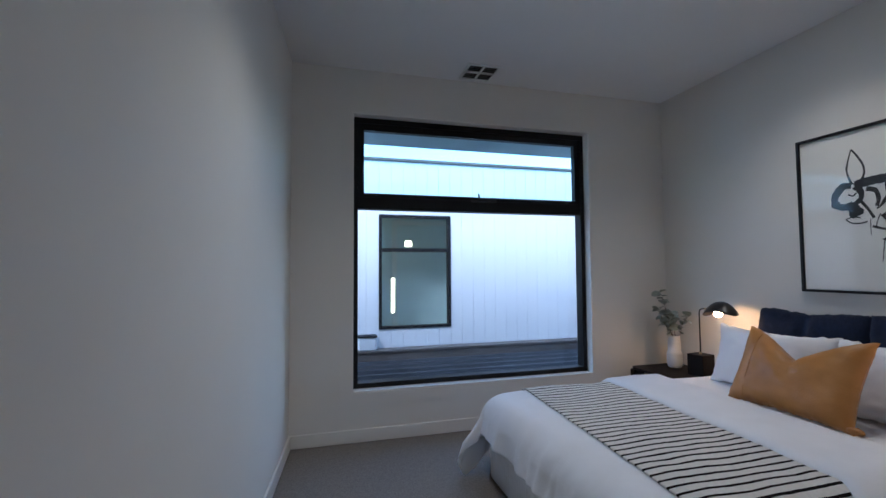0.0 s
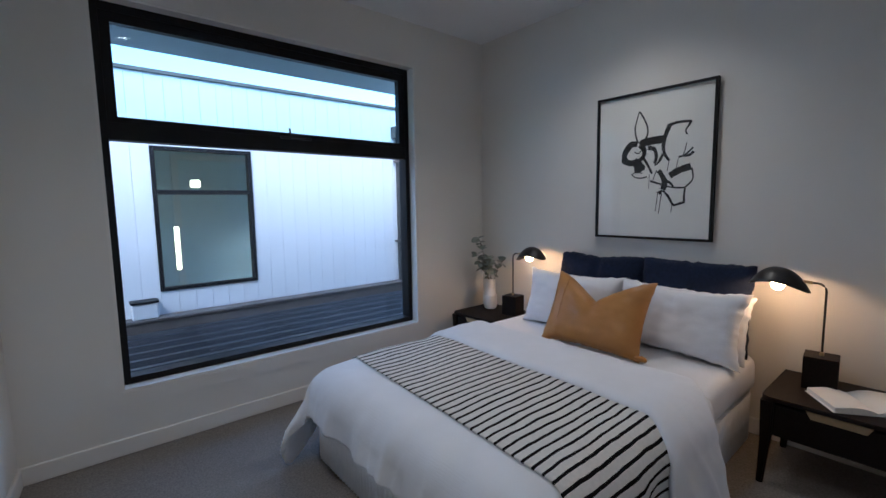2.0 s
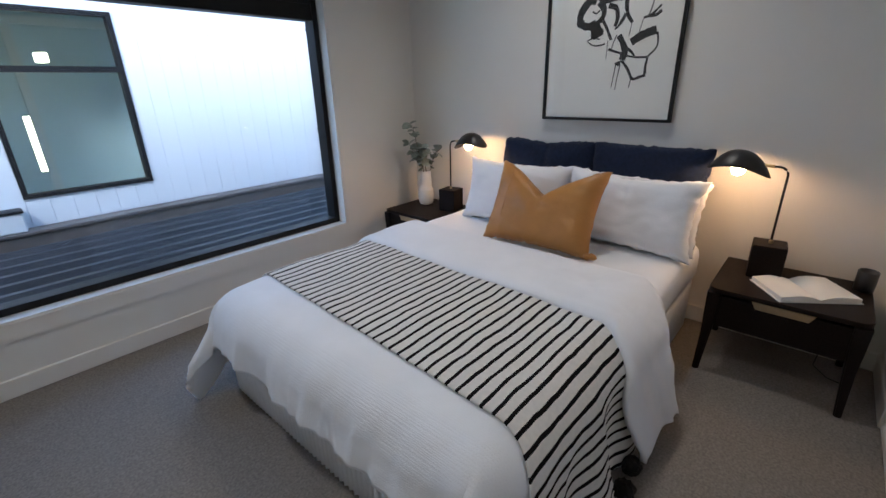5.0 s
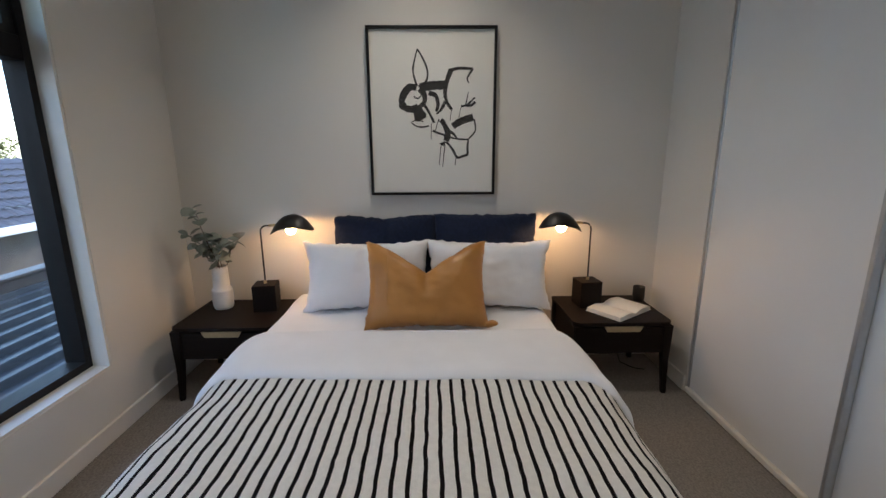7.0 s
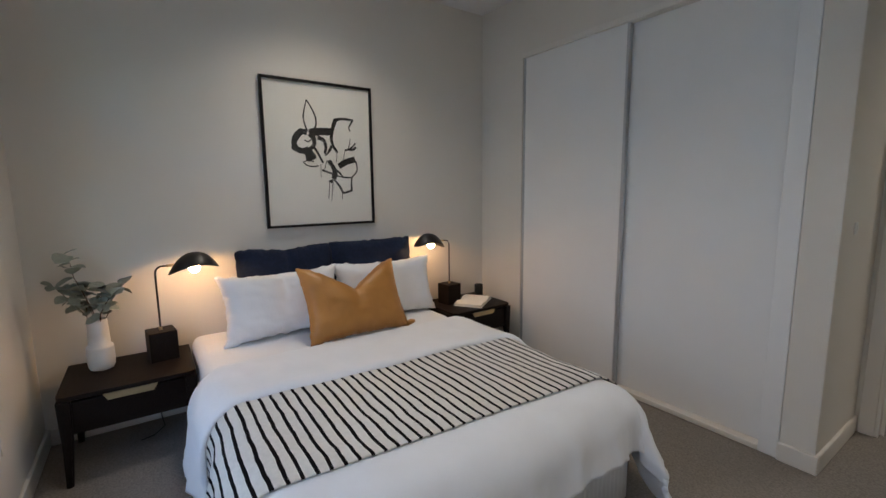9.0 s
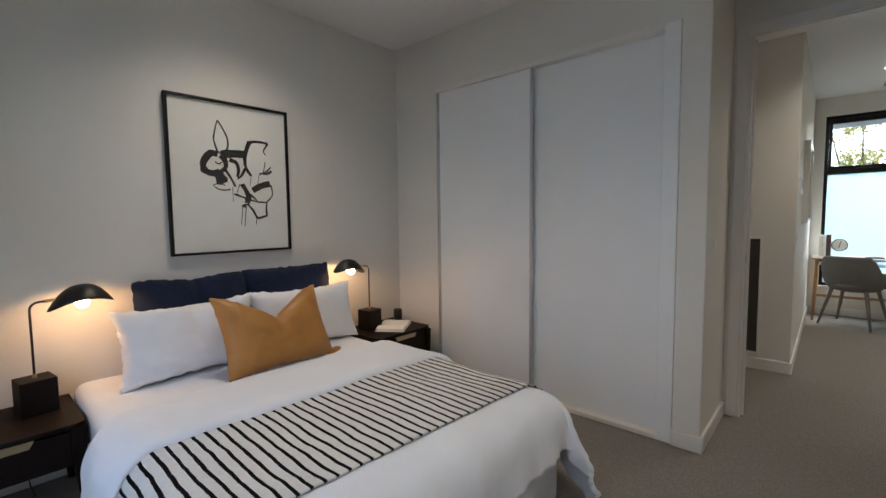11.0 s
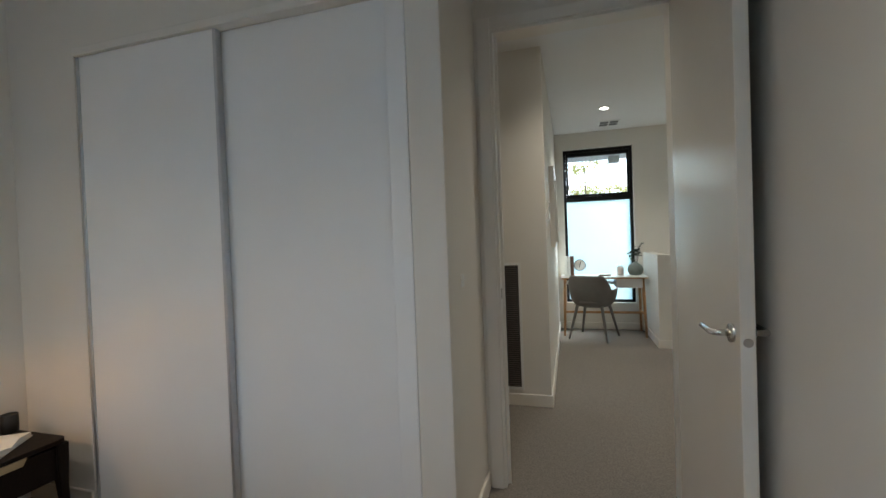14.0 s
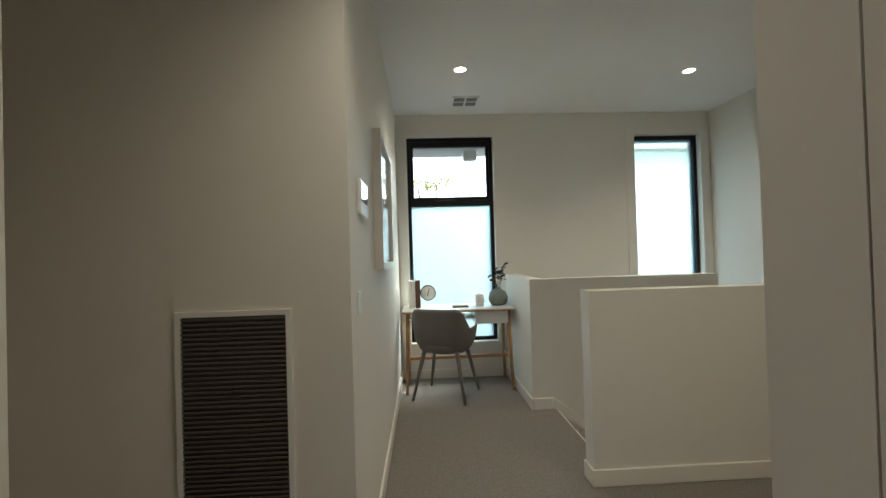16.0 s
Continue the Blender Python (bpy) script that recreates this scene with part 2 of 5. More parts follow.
def cells(xs, ys, zs, solid):
    """A closed mesh of the solid cells of a grid of planes, with faces only on its outside."""
    bm = bmesh.new()
    vs = {}

    def v(i, j, k):
        if (i, j, k) not in vs:
            vs[i, j, k] = bm.verts.new((xs[i], ys[j], zs[k]))
        return vs[i, j, k]

    def full(i, j, k):
        if not (0 <= i < len(xs) - 1 and 0 <= j < len(ys) - 1 and 0 <= k < len(zs) - 1):
            return False
        return solid((xs[i] + xs[i + 1]) / 2, (ys[j] + ys[j + 1]) / 2, (zs[k] + zs[k + 1]) / 2)

    for i in range(len(xs) - 1):
        for j in range(len(ys) - 1):
            for k in range(len(zs) - 1):
                if not full(i, j, k):
                    continue
                for d, q in (((-1, 0, 0), ((0, 0, 0), (0, 0, 1), (0, 1, 1), (0, 1, 0))), ((1, 0, 0), ((1, 0, 0), (1, 1, 0), (1, 1, 1), (1, 0, 1))),
                             ((0, -1, 0), ((0, 0, 0), (1, 0, 0), (1, 0, 1), (0, 0, 1))), ((0, 1, 0), ((0, 1, 0), (0, 1, 1), (1, 1, 1), (1, 1, 0))),
                             ((0, 0, -1), ((0, 0, 0), (0, 1, 0), (1, 1, 0), (1, 0, 0))), ((0, 0, 1), ((0, 0, 1), (1, 0, 1), (1, 1, 1), (0, 1, 1)))):
                    if not full(i + d[0], j + d[1], k + d[2]):
                        bm.faces.new([v(i + a, j + b, k + c) for a, b, c in q])
    return bm


def tube(bm, pts, r, n=10, r2=None):
    """A round bar along points."""
    pts = [Vector(p) for p in pts]
    rings = []
    for i, p in enumerate(pts):
        d = (pts[min(i + 1, len(pts) - 1)] - pts[max(i - 1, 0)]).normalized()
        a = d.cross(Vector((0.31, 0.9, 0.2)) if abs(d.z) > 0.9 else Vector((0, 0, 1))).normalized()
        b = d.cross(a)
        rr = r if r2 is None else r + (r2 - r) * i / (len(pts) - 1)
        rings.append([bm.verts.new(p + rr * (math.cos(t) * a + math.sin(t) * b)) for t in [2 * math.pi * k / n for k in range(n)]])
    for q, w in zip(rings, rings[1:]):
        for k in range(n):
            bm.faces.new((q[k], q[(k + 1) % n], w[(k + 1) % n], w[k]))
    bm.faces.new(rings[0][::-1])
    bm.faces.new(rings[-1])
    return bm


def lathe(bm, profile, n=24, at=(0, 0, 0)):
    """A turned body from (radius, height) pairs."""
    rings = []
    for r, z in profile:
        rings.append([bm.verts.new((at[0] + r * math.cos(2 * math.pi * k / n), at[1] + r * math.sin(2 * math.pi * k / n), at[2] + z)) for k in range(n)])
    for q, w in zip(rings, rings[1:]):
        for k in range(n):
            bm.faces.new((q[k], q[(k + 1) % n], w[(k + 1) % n], w[k]))
    bm.faces.new(rings[0][::-1])
    bm.faces.new(rings[-1])
    return bm


def setting(name, bm, material, label, category, smooth=False):
    return tagged(part(name, bm, material, None, "", smooth), label, category, "", "structure")


# ---- the shell ----
EAST, NORTH, CEILING = 2.93, 3.25, 2.70
ROBE_Y, PASS_X, DOOR_Y, DOOR_BACK = 0.325, 0.575, -0.30, -0.41
JAMB_E, JAMB_W, HEAD = 0.505, -0.350, 2.34
GRILLE_Y, HALL_X, SOUTH, HALL_W = -1.43, 0.30, -4.37, -3.02
WIN = (0.215, 2.183, 0.345, 2.375)
SW1, SW2 = (-0.715, 0.20, 0.35, 2.49), (-2.93, -2.19, 0.50, 2.475)

STAIR_X = -0.98
setting("floor", cells([-3.2, STAIR_X, -0.8, 3.1], [-4.6, -3.40, -2.32, 3.45], [-0.12, 0.0], lambda x, y, z: not (x < STAIR_X and -3.40 < y < -2.32)),
        CARPET, "grey-brown loop pile carpet over the whole upper floor", "floor")
setting("ceiling", cells([-3.2, 3.1], [-4.6, 3.45], [CEILING, 2.85], lambda x, y, z: True), CEIL, "flat white painted plasterboard ceiling", "ceiling")

setting("wall_north", cells([-0.6, WIN[0], WIN[1], 3.1], [NORTH, NORTH + 0.2], [0, WIN[2], WIN[3], CEILING],
        lambda x, y, z: not (WIN[0] < x < WIN[1] and WIN[2] < z < WIN[3])), WALL, "warm white painted wall with the bedroom window", "wall")
setting("wall_east", cells([EAST, 3.1], [-0.41, NORTH], [0, CEILING], lambda x, y, z: True), WALL, "warm white painted wall behind the bed head", "wall")

bm = bmesh.new()
box(bm, -0.15, 0, -0.02, 3.60, 0, CEILING)
w = setting("wall_west", bm, WALL, "plain warm white painted wall beside the door", "wall")
w.matrix_basis = pose(-0.455, -0.30, 0, 0, 0, -4.0)

RX0, RX1, RTOP, NIB_X = 0.797, 2.46, 2.29, 0.712
setting("wall_wardrobe", cells([PASS_X, PASS_X + 0.09, NIB_X, RX1, EAST], [DOOR_BACK, -0.33, ROBE_Y - 0.09, ROBE_Y], [0, RTOP, CEILING],
        lambda x, y, z: (y > ROBE_Y - 0.09 and not (NIB_X < x < RX1 and z < RTOP)) or (x < PASS_X + 0.09 and y > DOOR_BACK) or y < -0.33),
        WALL, "warm white wall that frames the built-in wardrobe", "wall")
setting("wall_door", cells([-3.2, JAMB_W, JAMB_E, PASS_X], [DOOR_BACK, DOOR_Y], [0, HEAD, CEILING],
        lambda x, y, z: not (JAMB_W < x < JAMB_E and z < HEAD)), WALL, "warm white wall with the bedroom doorway", "wall")
setting("wall_hall_east", cells([HALL_X, HALL_X + 0.12, 1.7, 1.82], [SOUTH, GRILLE_Y - 0.12, GRILLE_Y, DOOR_BACK], [0, CEILING],
        lambda x, y, z: (x < HALL_X + 0.12 and y < GRILLE_Y) or (y < GRILLE_Y and y > GRILLE_Y - 0.12 and x < 1.7) or (x > 1.7 and y > GRILLE_Y - 0.12)),
        WALL, "warm white hall walls with the return air grille", "wall")


def in_hole(x, z, h):
    return h[0] < x < h[1] and h[2] < z < h[3]


setting("wall_south", cells([-3.2, SW2[0], SW2[1], SW1[0], SW1[1], HALL_X + 0.12], [SOUTH - 0.2, SOUTH], sorted({0, SW1[2], SW2[2], SW2[3], SW1[3], CEILING}),
        lambda x, y, z: not in_hole(x, z, SW1) and not in_hole(x, z, SW2)), WALL, "warm white wall with two tall study windows", "wall")
setting("wall_hall_west", cells([HALL_W - 0.18, HALL_W], [SOUTH, DOOR_BACK], [-2.9, CEILING], lambda x, y, z: True), WALL, "warm white wall beyond the stairwell", "wall")

# half walls round the stair, with the stair between them
HALF = 1.04
setting("half_wall_1", cells([-2.45, -0.83], [-2.345, -2.226], [0, HALF], lambda x, y, z: True), WALL, "low white plastered wall that guards the stair", "half wall")
setting("half_wall_2", cells([-2.36, -0.905, -0.795], [SOUTH, -3.485, -3.375], [0, HALF], lambda x, y, z: y > -3.485 or x > -0.905), WALL,
        "low white plastered wall between stair and study nook", "half wall")
setting("stairwell", cells([-3.02, -2.9, STAIR_X - 0.012, STAIR_X - 0.002], [-3.399, -3.376, -2.344, -2.321], [-2.9, -0.002], lambda x, y, z: not (-2.9 < x < STAIR_X - 0.012 and -3.376 < y < -2.344)),
        WALL, "white walls of the stairwell under the upper floor", "wall")
bm = bmesh.new()
for i in range(8):
    box(bm, STAIR_X - 0.012 - 0.25 * (i + 1), STAIR_X - 0.014 - 0.25 * i + (0.02 if i else 0), -3.373, -2.347, -0.18 * (i + 2), -0.18 * (i + 1), 0.012)
setting("stair", bm, CARPET, "carpeted flight of steps going down", "stairs")


# skirting, 90 mm high
def skirt(name, runs, parent_label):
    bm = bmesh.new()
    for x0, x1, y0, y1 in runs:
        box(bm, x0, x1, y0, y1, 0.0, 0.092, 0.004, 1)
    return setting(name, bm, TRIM, parent_label, "skirting")


S = 0.015
skirt("baseboard_north", [(-0.22, EAST, NORTH - S, NORTH)], "white enamel skirting board under the window")
skirt("baseboard_east", [(EAST - S, EAST, ROBE_Y, NORTH - S - 0.002)], "white enamel skirting board behind the bed")
skirt("baseboard_nib", [(PASS_X - S, NIB_X + 0.004, ROBE_Y + 0.0062, ROBE_Y + S + 0.006), (RX1 + 0.004, EAST - S - 0.002, ROBE_Y, ROBE_Y + S), (PASS_X - S, PASS_X, DOOR_Y + 0.02, ROBE_Y - 0.002)],
      "white enamel skirting board beside the wardrobe")
skirt("baseboard_hall", [(HALL_X - S, 1.7, GRILLE_Y, GRILLE_Y + S), (HALL_X - S, HALL_X, SOUTH + S, GRILLE_Y - 0.002), (-0.778, HALL_X - S - 0.002, SOUTH, SOUTH + S),
      (-2.45, -0.83 + S, -2.226, -2.226 + S), (-0.83, -0.83 + S, -2.345, -2.228), (-0.795, -0.795 + S, SOUTH + S + 0.002, -3.375 + S), (-0.955, -0.797, -3.375, -3.375 + S)],
      "white enamel skirting boards along the hall")
bm = bmesh.new()
ends = [[bm.verts.new((x, y, z)) for y in (-3.3745, -3.375 + S) for z in ((z0, z0 + 0.092) if y < -3.37 else (z0 + 0.092, z0))] for x, z0 in ((-0.956, 0.0), (-2.35, -1.004))]
bm.faces.new(ends[0])
bm.faces.new(ends[1][::-1])
for k in range(4):
    bm.faces.new((ends[0][k], ends[1][k], ends[1][(k + 1) % 4], ends[0][(k + 1) % 4]))
setting("baseboard_stair", bm, TRIM, "white enamel skirting sloping down beside the stair", "skirting")
bm = bmesh.new()
box(bm, 0, S, 0, 3.54, 0, 0.092, 0.004, 1)
w = setting("baseboard_west", bm, TRIM, "white enamel skirting board on the plain wall", "skirting")
w.matrix_basis = pose(-0.455, -0.30, 0, 0, 0, -4.0)


# ---- windows ----
def ring_y(x0, x1, z0, z1, t, y0, y1):
    """A rectangular frame in an x-z plane, with members t wide (left, right, bottom, top)."""
    a, b, c, d = t
    return cells([x0, x0 + a, x1 - b, x1], [y0, y1], [z0, z0 + c, z1 - d, z1], lambda x, y, z: not (x0 + a < x < x1 - b and z0 + c < z < z1 - d))


def pane(x0, x1, z0, z1, y, material, parent, label=""):
    p = part("pane", box(bmesh.new(), x0, x1, y, y + 0.006, z0, z1), material, parent, label)
    p.visible_shadow = False
    return p


def window(name, hole, y, out, transom, lower, label, sash=0.045, upper=GLASS):
    """out: +1 where the outside lies to +y. transom: (bottom, top) or None."""
    x0, x1, z0, z1 = hole
    o = thing(name, (0, 0, 0), label, "window", kind="structure")
    ya, yb = sorted((y, y + out * 0.09))
    part("frame", ring_y(x0, x1, z0, z1, (0.045, 0.045, 0.045, 0.05), ya, yb), BLACKALU, o)
    ym = y + out * 0.045
    if transom:
        part("transom", box(bmesh.new(), x0 + 0.045, x1 - 0.045, ya + 0.001, yb - 0.001, *transom, 0.003, 1), BLACKALU, o)
        ys, ye = sorted((y + out * 0.012, y + out * 0.06))
        part("sash", ring_y(x0 + 0.046, x1 - 0.046, transom[1] + 0.001, z1 - 0.051, (sash, sash, 0.03, 0.05), ys, ye), BLACKALU, o)
        pane(x0 + 0.085, x1 - 0.085, transom[1] + 0.02, z1 - 0.09, ym - 0.02 * out, upper, o)
        pane(x0 + 0.04, x1 - 0.04, z0 + 0.04, transom[0] + 0.002, ym, lower, o)
        bm = bmesh.new()
        xc, yi = (x0 + x1) / 2 + 0.06, y - out * 0.014
        box(bm, xc - 0.11, xc + 0.10, *sorted((y - 0.0 * out, y - out * 0.012)), transom[1] - 0.012, transom[1] + 0.008, 0.003, 1)
        box(bm, xc - 0.05, xc + 0.05, *sorted((y, y - out * 0.03)), transom[1] - 0.006, transom[1] + 0.022, 0.006, 2)
        tube(bm, [(xc - 0.045, yi, transom[1] + 0.01), (xc - 0.055, yi - out * 0.01, transom[1] + 0.055)], 0.007, 8)
        part("winder", bm, BLACKMETAL, o, "black chain winder handle")
    else:
        pane(x0 + 0.04, x1 - 0.04, z0 + 0.04, z1 - 0.045, ym, lower, o)
    return o


window("window_1", WIN, NORTH + 0.07, 1, (1.675, 1.765), GLASS, "large black aluminium awning window with clear glass", upper=SOLAR)
window("window_2", SW1, SOUTH - 0.07, -1, (1.765, 1.83), FROST, "tall black aluminium window, frosted below and clear above", 0.03)
window("window_3", SW2, SOUTH - 0.07, -1, None, FROST, "tall black aluminium window with frosted glass")
# white timber lining of the openings
for nm, h, ya, yb in (("trim_1", WIN, NORTH - 0.006, NORTH + 0.07), ("trim_2", SW1, SOUTH - 0.07, SOUTH + 0.006), ("trim_3", SW2, SOUTH - 0.07, SOUTH + 0.006)):
    setting(nm, ring_y(h[0] - 0.002, h[1] + 0.002, h[2] - 0.002, h[3] + 0.002, (0.012, 0.012, 0.012, 0.012), ya, yb), TRIM, "white painted lining of the window opening", "window lining")

for nm, h, ya, yb in (("architrave_1", WIN, NORTH - 0.009, NORTH), ("architrave_2", SW1, SOUTH, SOUTH + 0.009), ("architrave_3", SW2, SOUTH, SOUTH + 0.009)):
    setting(nm, ring_y(h[0] - 0.085, min(h[1] + 0.085, HALL_X - 0.004) if ya < 0 else h[1] + 0.085, h[2] - 0.085, h[3] + 0.085, (0.0825, 0.0825 if ya > 0 or h[1] < 0 else min(0.0825, HALL_X - 0.0065 - h[1]), 0.0825, 0.0825), ya, yb), WALL, "flat painted architrave round the window", "architrave")

# ---- wardrobe ----
robe = thing("wardrobe", (0, 0, 0), "built-in wardrobe with two white sliding doors, closed", "wardrobe")
part("carcass", cells([RX0, RX0 + 0.01, RX1 - 0.01, RX1], [-0.32, -0.31, ROBE_Y - 0.092], [0, 0.003, RTOP - 0.003, RTOP], lambda x, y, z: not (RX0 + 0.01 < x < RX1 - 0.01 and y > -0.31 and 0.003 < z < RTOP - 0.003)), ROBE, robe)
part("filler", box(bmesh.new(), NIB_X + 0.003, RX0 - 0.001, ROBE_Y - 0.02, ROBE_Y + 0.004, 0.0, RTOP, 0.002, 1), ROBE, robe, "narrow white filler panel")
part("track", box(bmesh.new(), RX0, RX1, ROBE_Y - 0.085, ROBE_Y + 0.006, 0.0, 0.03, 0.004, 1), TRIM, robe, "white bottom track")
part("head_track", box(bmesh.new(), RX0, RX1, ROBE_Y - 0.085, ROBE_Y + 0.010, RTOP - 0.035, RTOP + 0.002, 0.003, 1), TRIM, robe, "white top track")
for x0, x1, yf in ((RX0, 1.63, ROBE_Y - 0.045), (1.60, RX1, ROBE_Y - 0.010)):
    d = part("sliding_door", box(bmesh.new(), x0 + 0.004, x1 - 0.004, yf - 0.022, yf, 0.032, RTOP - 0.036, 0.002, 1), ROBE, robe)
    bm = bmesh.new()
    for xa, wd in ((x0 + 0.003, 0.018 if x0 > 1 else 0.006), (x1 - 0.021, 0.018)):
        box(bm, xa, xa + wd, yf - 0.026, yf + 0.006, 0.031, RTOP - 0.037, 0.003, 1)
    part("stile", bm, TRACK, d, "thin silver edge strips")
setting("trim_wardrobe", box(bmesh.new(), PASS_X + 0.0005, NIB_X, ROBE_Y - 0.001, ROBE_Y + 0.006, 0, CEILING - 0.001, 0.002, 1), WALL, "painted wall lining beside the wardrobe, with a thin joint", "wall lining")

# ---- doorway ----
bm = cells([JAMB_W, JAMB_W + 0.025, JAMB_E - 0.025, JAMB_E], [DOOR_BACK - 0.002, DOOR_Y + 0.002], [0, HEAD - 0.025, HEAD], lambda x, y, z: x < JAMB_W + 0.025 or x > JAMB_E - 0.025 or z > HEAD - 0.025)
setting("door_lining", bm, TRIM, "white enamel door lining", "door frame")
bm = bmesh.new()
for ya, yb in ((DOOR_Y, DOOR_Y + 0.014), (DOOR_BACK - 0.014, DOOR_BACK)):
    for xa, xb in ((JAMB_E - 0.012, JAMB_E + 0.052), (JAMB_W - 0.055, JAMB_W + 0.012)):
        box(bm, xa, xb, ya, yb, 0, HEAD + 0.05, 0.003, 1)
    box(bm, JAMB_W + 0.012, JAMB_E - 0.012, ya, yb, HEAD - 0.012, HEAD + 0.05, 0.003, 1)
box(bm, JAMB_E - 0.040, JAMB_E - 0.0255, DOOR_Y - 0.055, DOOR_Y - 0.045, 0, HEAD - 0.026)
setting("trim_door", bm, TRIM, "white enamel architraves round the doorway", "architrave")

door = thing("door", (JAMB_W + 0.026, DOOR_Y + 0.004, 0.012), "flush white painted bedroom door, standing open against the wall", "door", turn=88.6)
part("leaf", box(bmesh.new(), 0.0, 0.820, 0.0, 0.038, 0.0, HEAD - 0.045, 0.002, 1), DOORM, door)
for side, yy in ((-1, 0.0), (1, 0.038)):
    bm = bmesh.new()
    a = Vector((0.760, yy, 0.972))
    n = 20
    c0 = [bm.verts.new(a + Vector((0.027 * math.cos(2 * math.pi * k / n), 0, 0.027 * math.sin(2 * math.pi * k / n)))) for k in range(n)]
    c1 = [bm.verts.new(v.co + Vector((0, side * 0.009, 0))) for v in c0]
    for k in range(n):
        bm.faces.new((c0[k], c0[(k + 1) % n], c1[(k + 1) % n], c1[k]))
    bm.faces.new(c1)
    tube(bm, [a, a + Vector((0, side * 0.035, 0)), a + Vector((-0.006, side * 0.047, 0)), a + Vector((-0.02, side * 0.051, 0)), a + Vector((-0.115, side * 0.051, 0))], 0.0095, 12)
    part("lever_handle", bm, CHROME, door, "satin chrome lever handle on a round rose", True)
bm = bmesh.new()
lathe(bm, [(0.0125, 0), (0.0125, 0.0015), (0.006, 0.002)], 16)
bmesh.ops.rotate(bm, verts=bm.verts, matrix=Matrix.Rotation(radians(90), 3, "Y"))
bmesh.ops.translate(bm, verts=bm.verts, vec=(0.820, 0.019, 0.957))
part("latch", bm, CHROME, door, "chrome tubular latch")

# ---- bed ----
BED_Y, BED_HW, BED_FOOT, BED_HEAD, BED_TOP = 1.84, 0.738, 0.97, 2.90, 0.445


def drape(u, v, lift, x_head, foot, seed=2.0, amp=0.016, flare=0.05, rough=1.0):
    """Cloth over the bed: u across (metres from the middle), v along (metres from its head edge)."""
    run = x_head - BED_FOOT
    r = 0.10 + lift
    du = max(0.0, abs(u) - (BED_HW - r + lift))
    dv = max(0.0, v - (run - r + lift)) if foot else 0.0
    d = math.hypot(du, dv)
    sx, sy = (dv / d, du / d) if d > 1e-6 else (0, 0)
    sgn = 1 if u > 0 else -1
    ang = math.atan2(dv, du) if d > 0 else 0
    ear = math.sin(2 * ang) ** 2 * min(1.0, d / 0.3)
    sx, sy = sx + 0.30 * ear, sy * (1 - 0.72 * ear)
    q = r * math.pi / 2
    if d < q:
        out, down = r * math.sin(d / r), r * (1 - math.cos(d / r))
    else:
        out, down = r + (flare + (0.46 if u > 0 else 0.36) * math.sin(2 * ang) ** 2) * (d - q), r + (d - q) * 0.985
    if foot:
        down *= 1 + 0.12 * ear
    hang = min(1.0, max(0.0, d - 0.12) / 0.3)
    xw = x_head - v
    per = (u if dv > du else -xw * sgn) + 0.25 * ang
    if foot:
        amp = amp * (1 - 0.62 * math.sin(ang) ** 2 * (1 - ear)) * (1 - 0.6 * ear)
        out -= 0.055 * math.exp(-((ang - 1.12) / 0.17) ** 2) * min(1.0, d / 0.25) ** 2
        out += 0.045 * ear * math.sin(math.pi * min(1.0, d / 0.5))
    fold = hang * amp * (math.sin(per * 13 + seed) + 0.8 * math.sin(per * 21 + 1.7 * seed) + 1.1 * noise.noise(Vector((per * 5, d * 2, seed))))
    crease = hang * (0.017 + 0.012 * max(0.0, math.sin(ang)) * (u < 0.1)) * (1 - abs(math.sin(per * 17 + 4 * noise.noise(Vector((per * 3, d * 2, 1.0)))))) ** 2
    if foot and dv > du:
        for at, lean, size in ((0.40, 0.10, 0.7), (0.17, -0.12, 0.9), (-0.06, 0.08, 1.5), (-0.17, -0.15, 1.0), (-0.33, 0.18, 1.4), (-0.47, -0.10, 0.8)):
            crease += 0.020 * size * min(1.0, dv / 0.28) ** 1.5 * max(0.0, 1 - abs(u - at - lean * dv) / (0.05 + 0.02 * size)) ** 1.4
    wr = rough * (0.010 * noise.noise(Vector((u * 2.6, xw * 2.6, seed))) + 0.004 * noise.noise(Vector((u * 9, xw * 7, seed + 7))) + 0.0012 * noise.noise(Vector((u * 26, xw * 22, seed))))
    wr *= 1 + 1.3 * hang
    x = x_head - min(v, run - r + lift if foot else v) - sx * (out + fold + crease + wr)
    y = BED_Y + sgn * (min(abs(u), BED_HW - r + lift) + sy * (out + fold + crease + wr))
    return Vector((x, y, max(0.014, BED_TOP + lift - down + wr)))


def cloth(name, us, vs, f, material, parent, label, thick=0.012, uv=False):
    bm = bmesh.new()
    grid = [[bm.verts.new(f(u, v)) for u in us] for v in vs]
    lay = bm.loops.layers.uv.new("cloth") if uv else None
    for j in range(len(vs) - 1):
        for i in range(len(us) - 1):
            fc = bm.faces.new((grid[j][i], grid[j][i + 1], grid[j + 1][i + 1], grid[j + 1][i]))
            if uv:
                for lp, (a, b) in zip(fc.loops, ((i, j), (i + 1, j), (i + 1, j + 1), (i, j + 1))):
                    lp[lay].uv = (us[a], vs[b])
    ob = part(name, bm, material, parent, label, True)
    md = ob.modifiers.new("thickness", "SOLIDIFY")
    md.thickness, md.offset = thick, 0
    return ob


def steps(a, b, n):
    return [a + (b - a) * i / n for i in range(n + 1)]


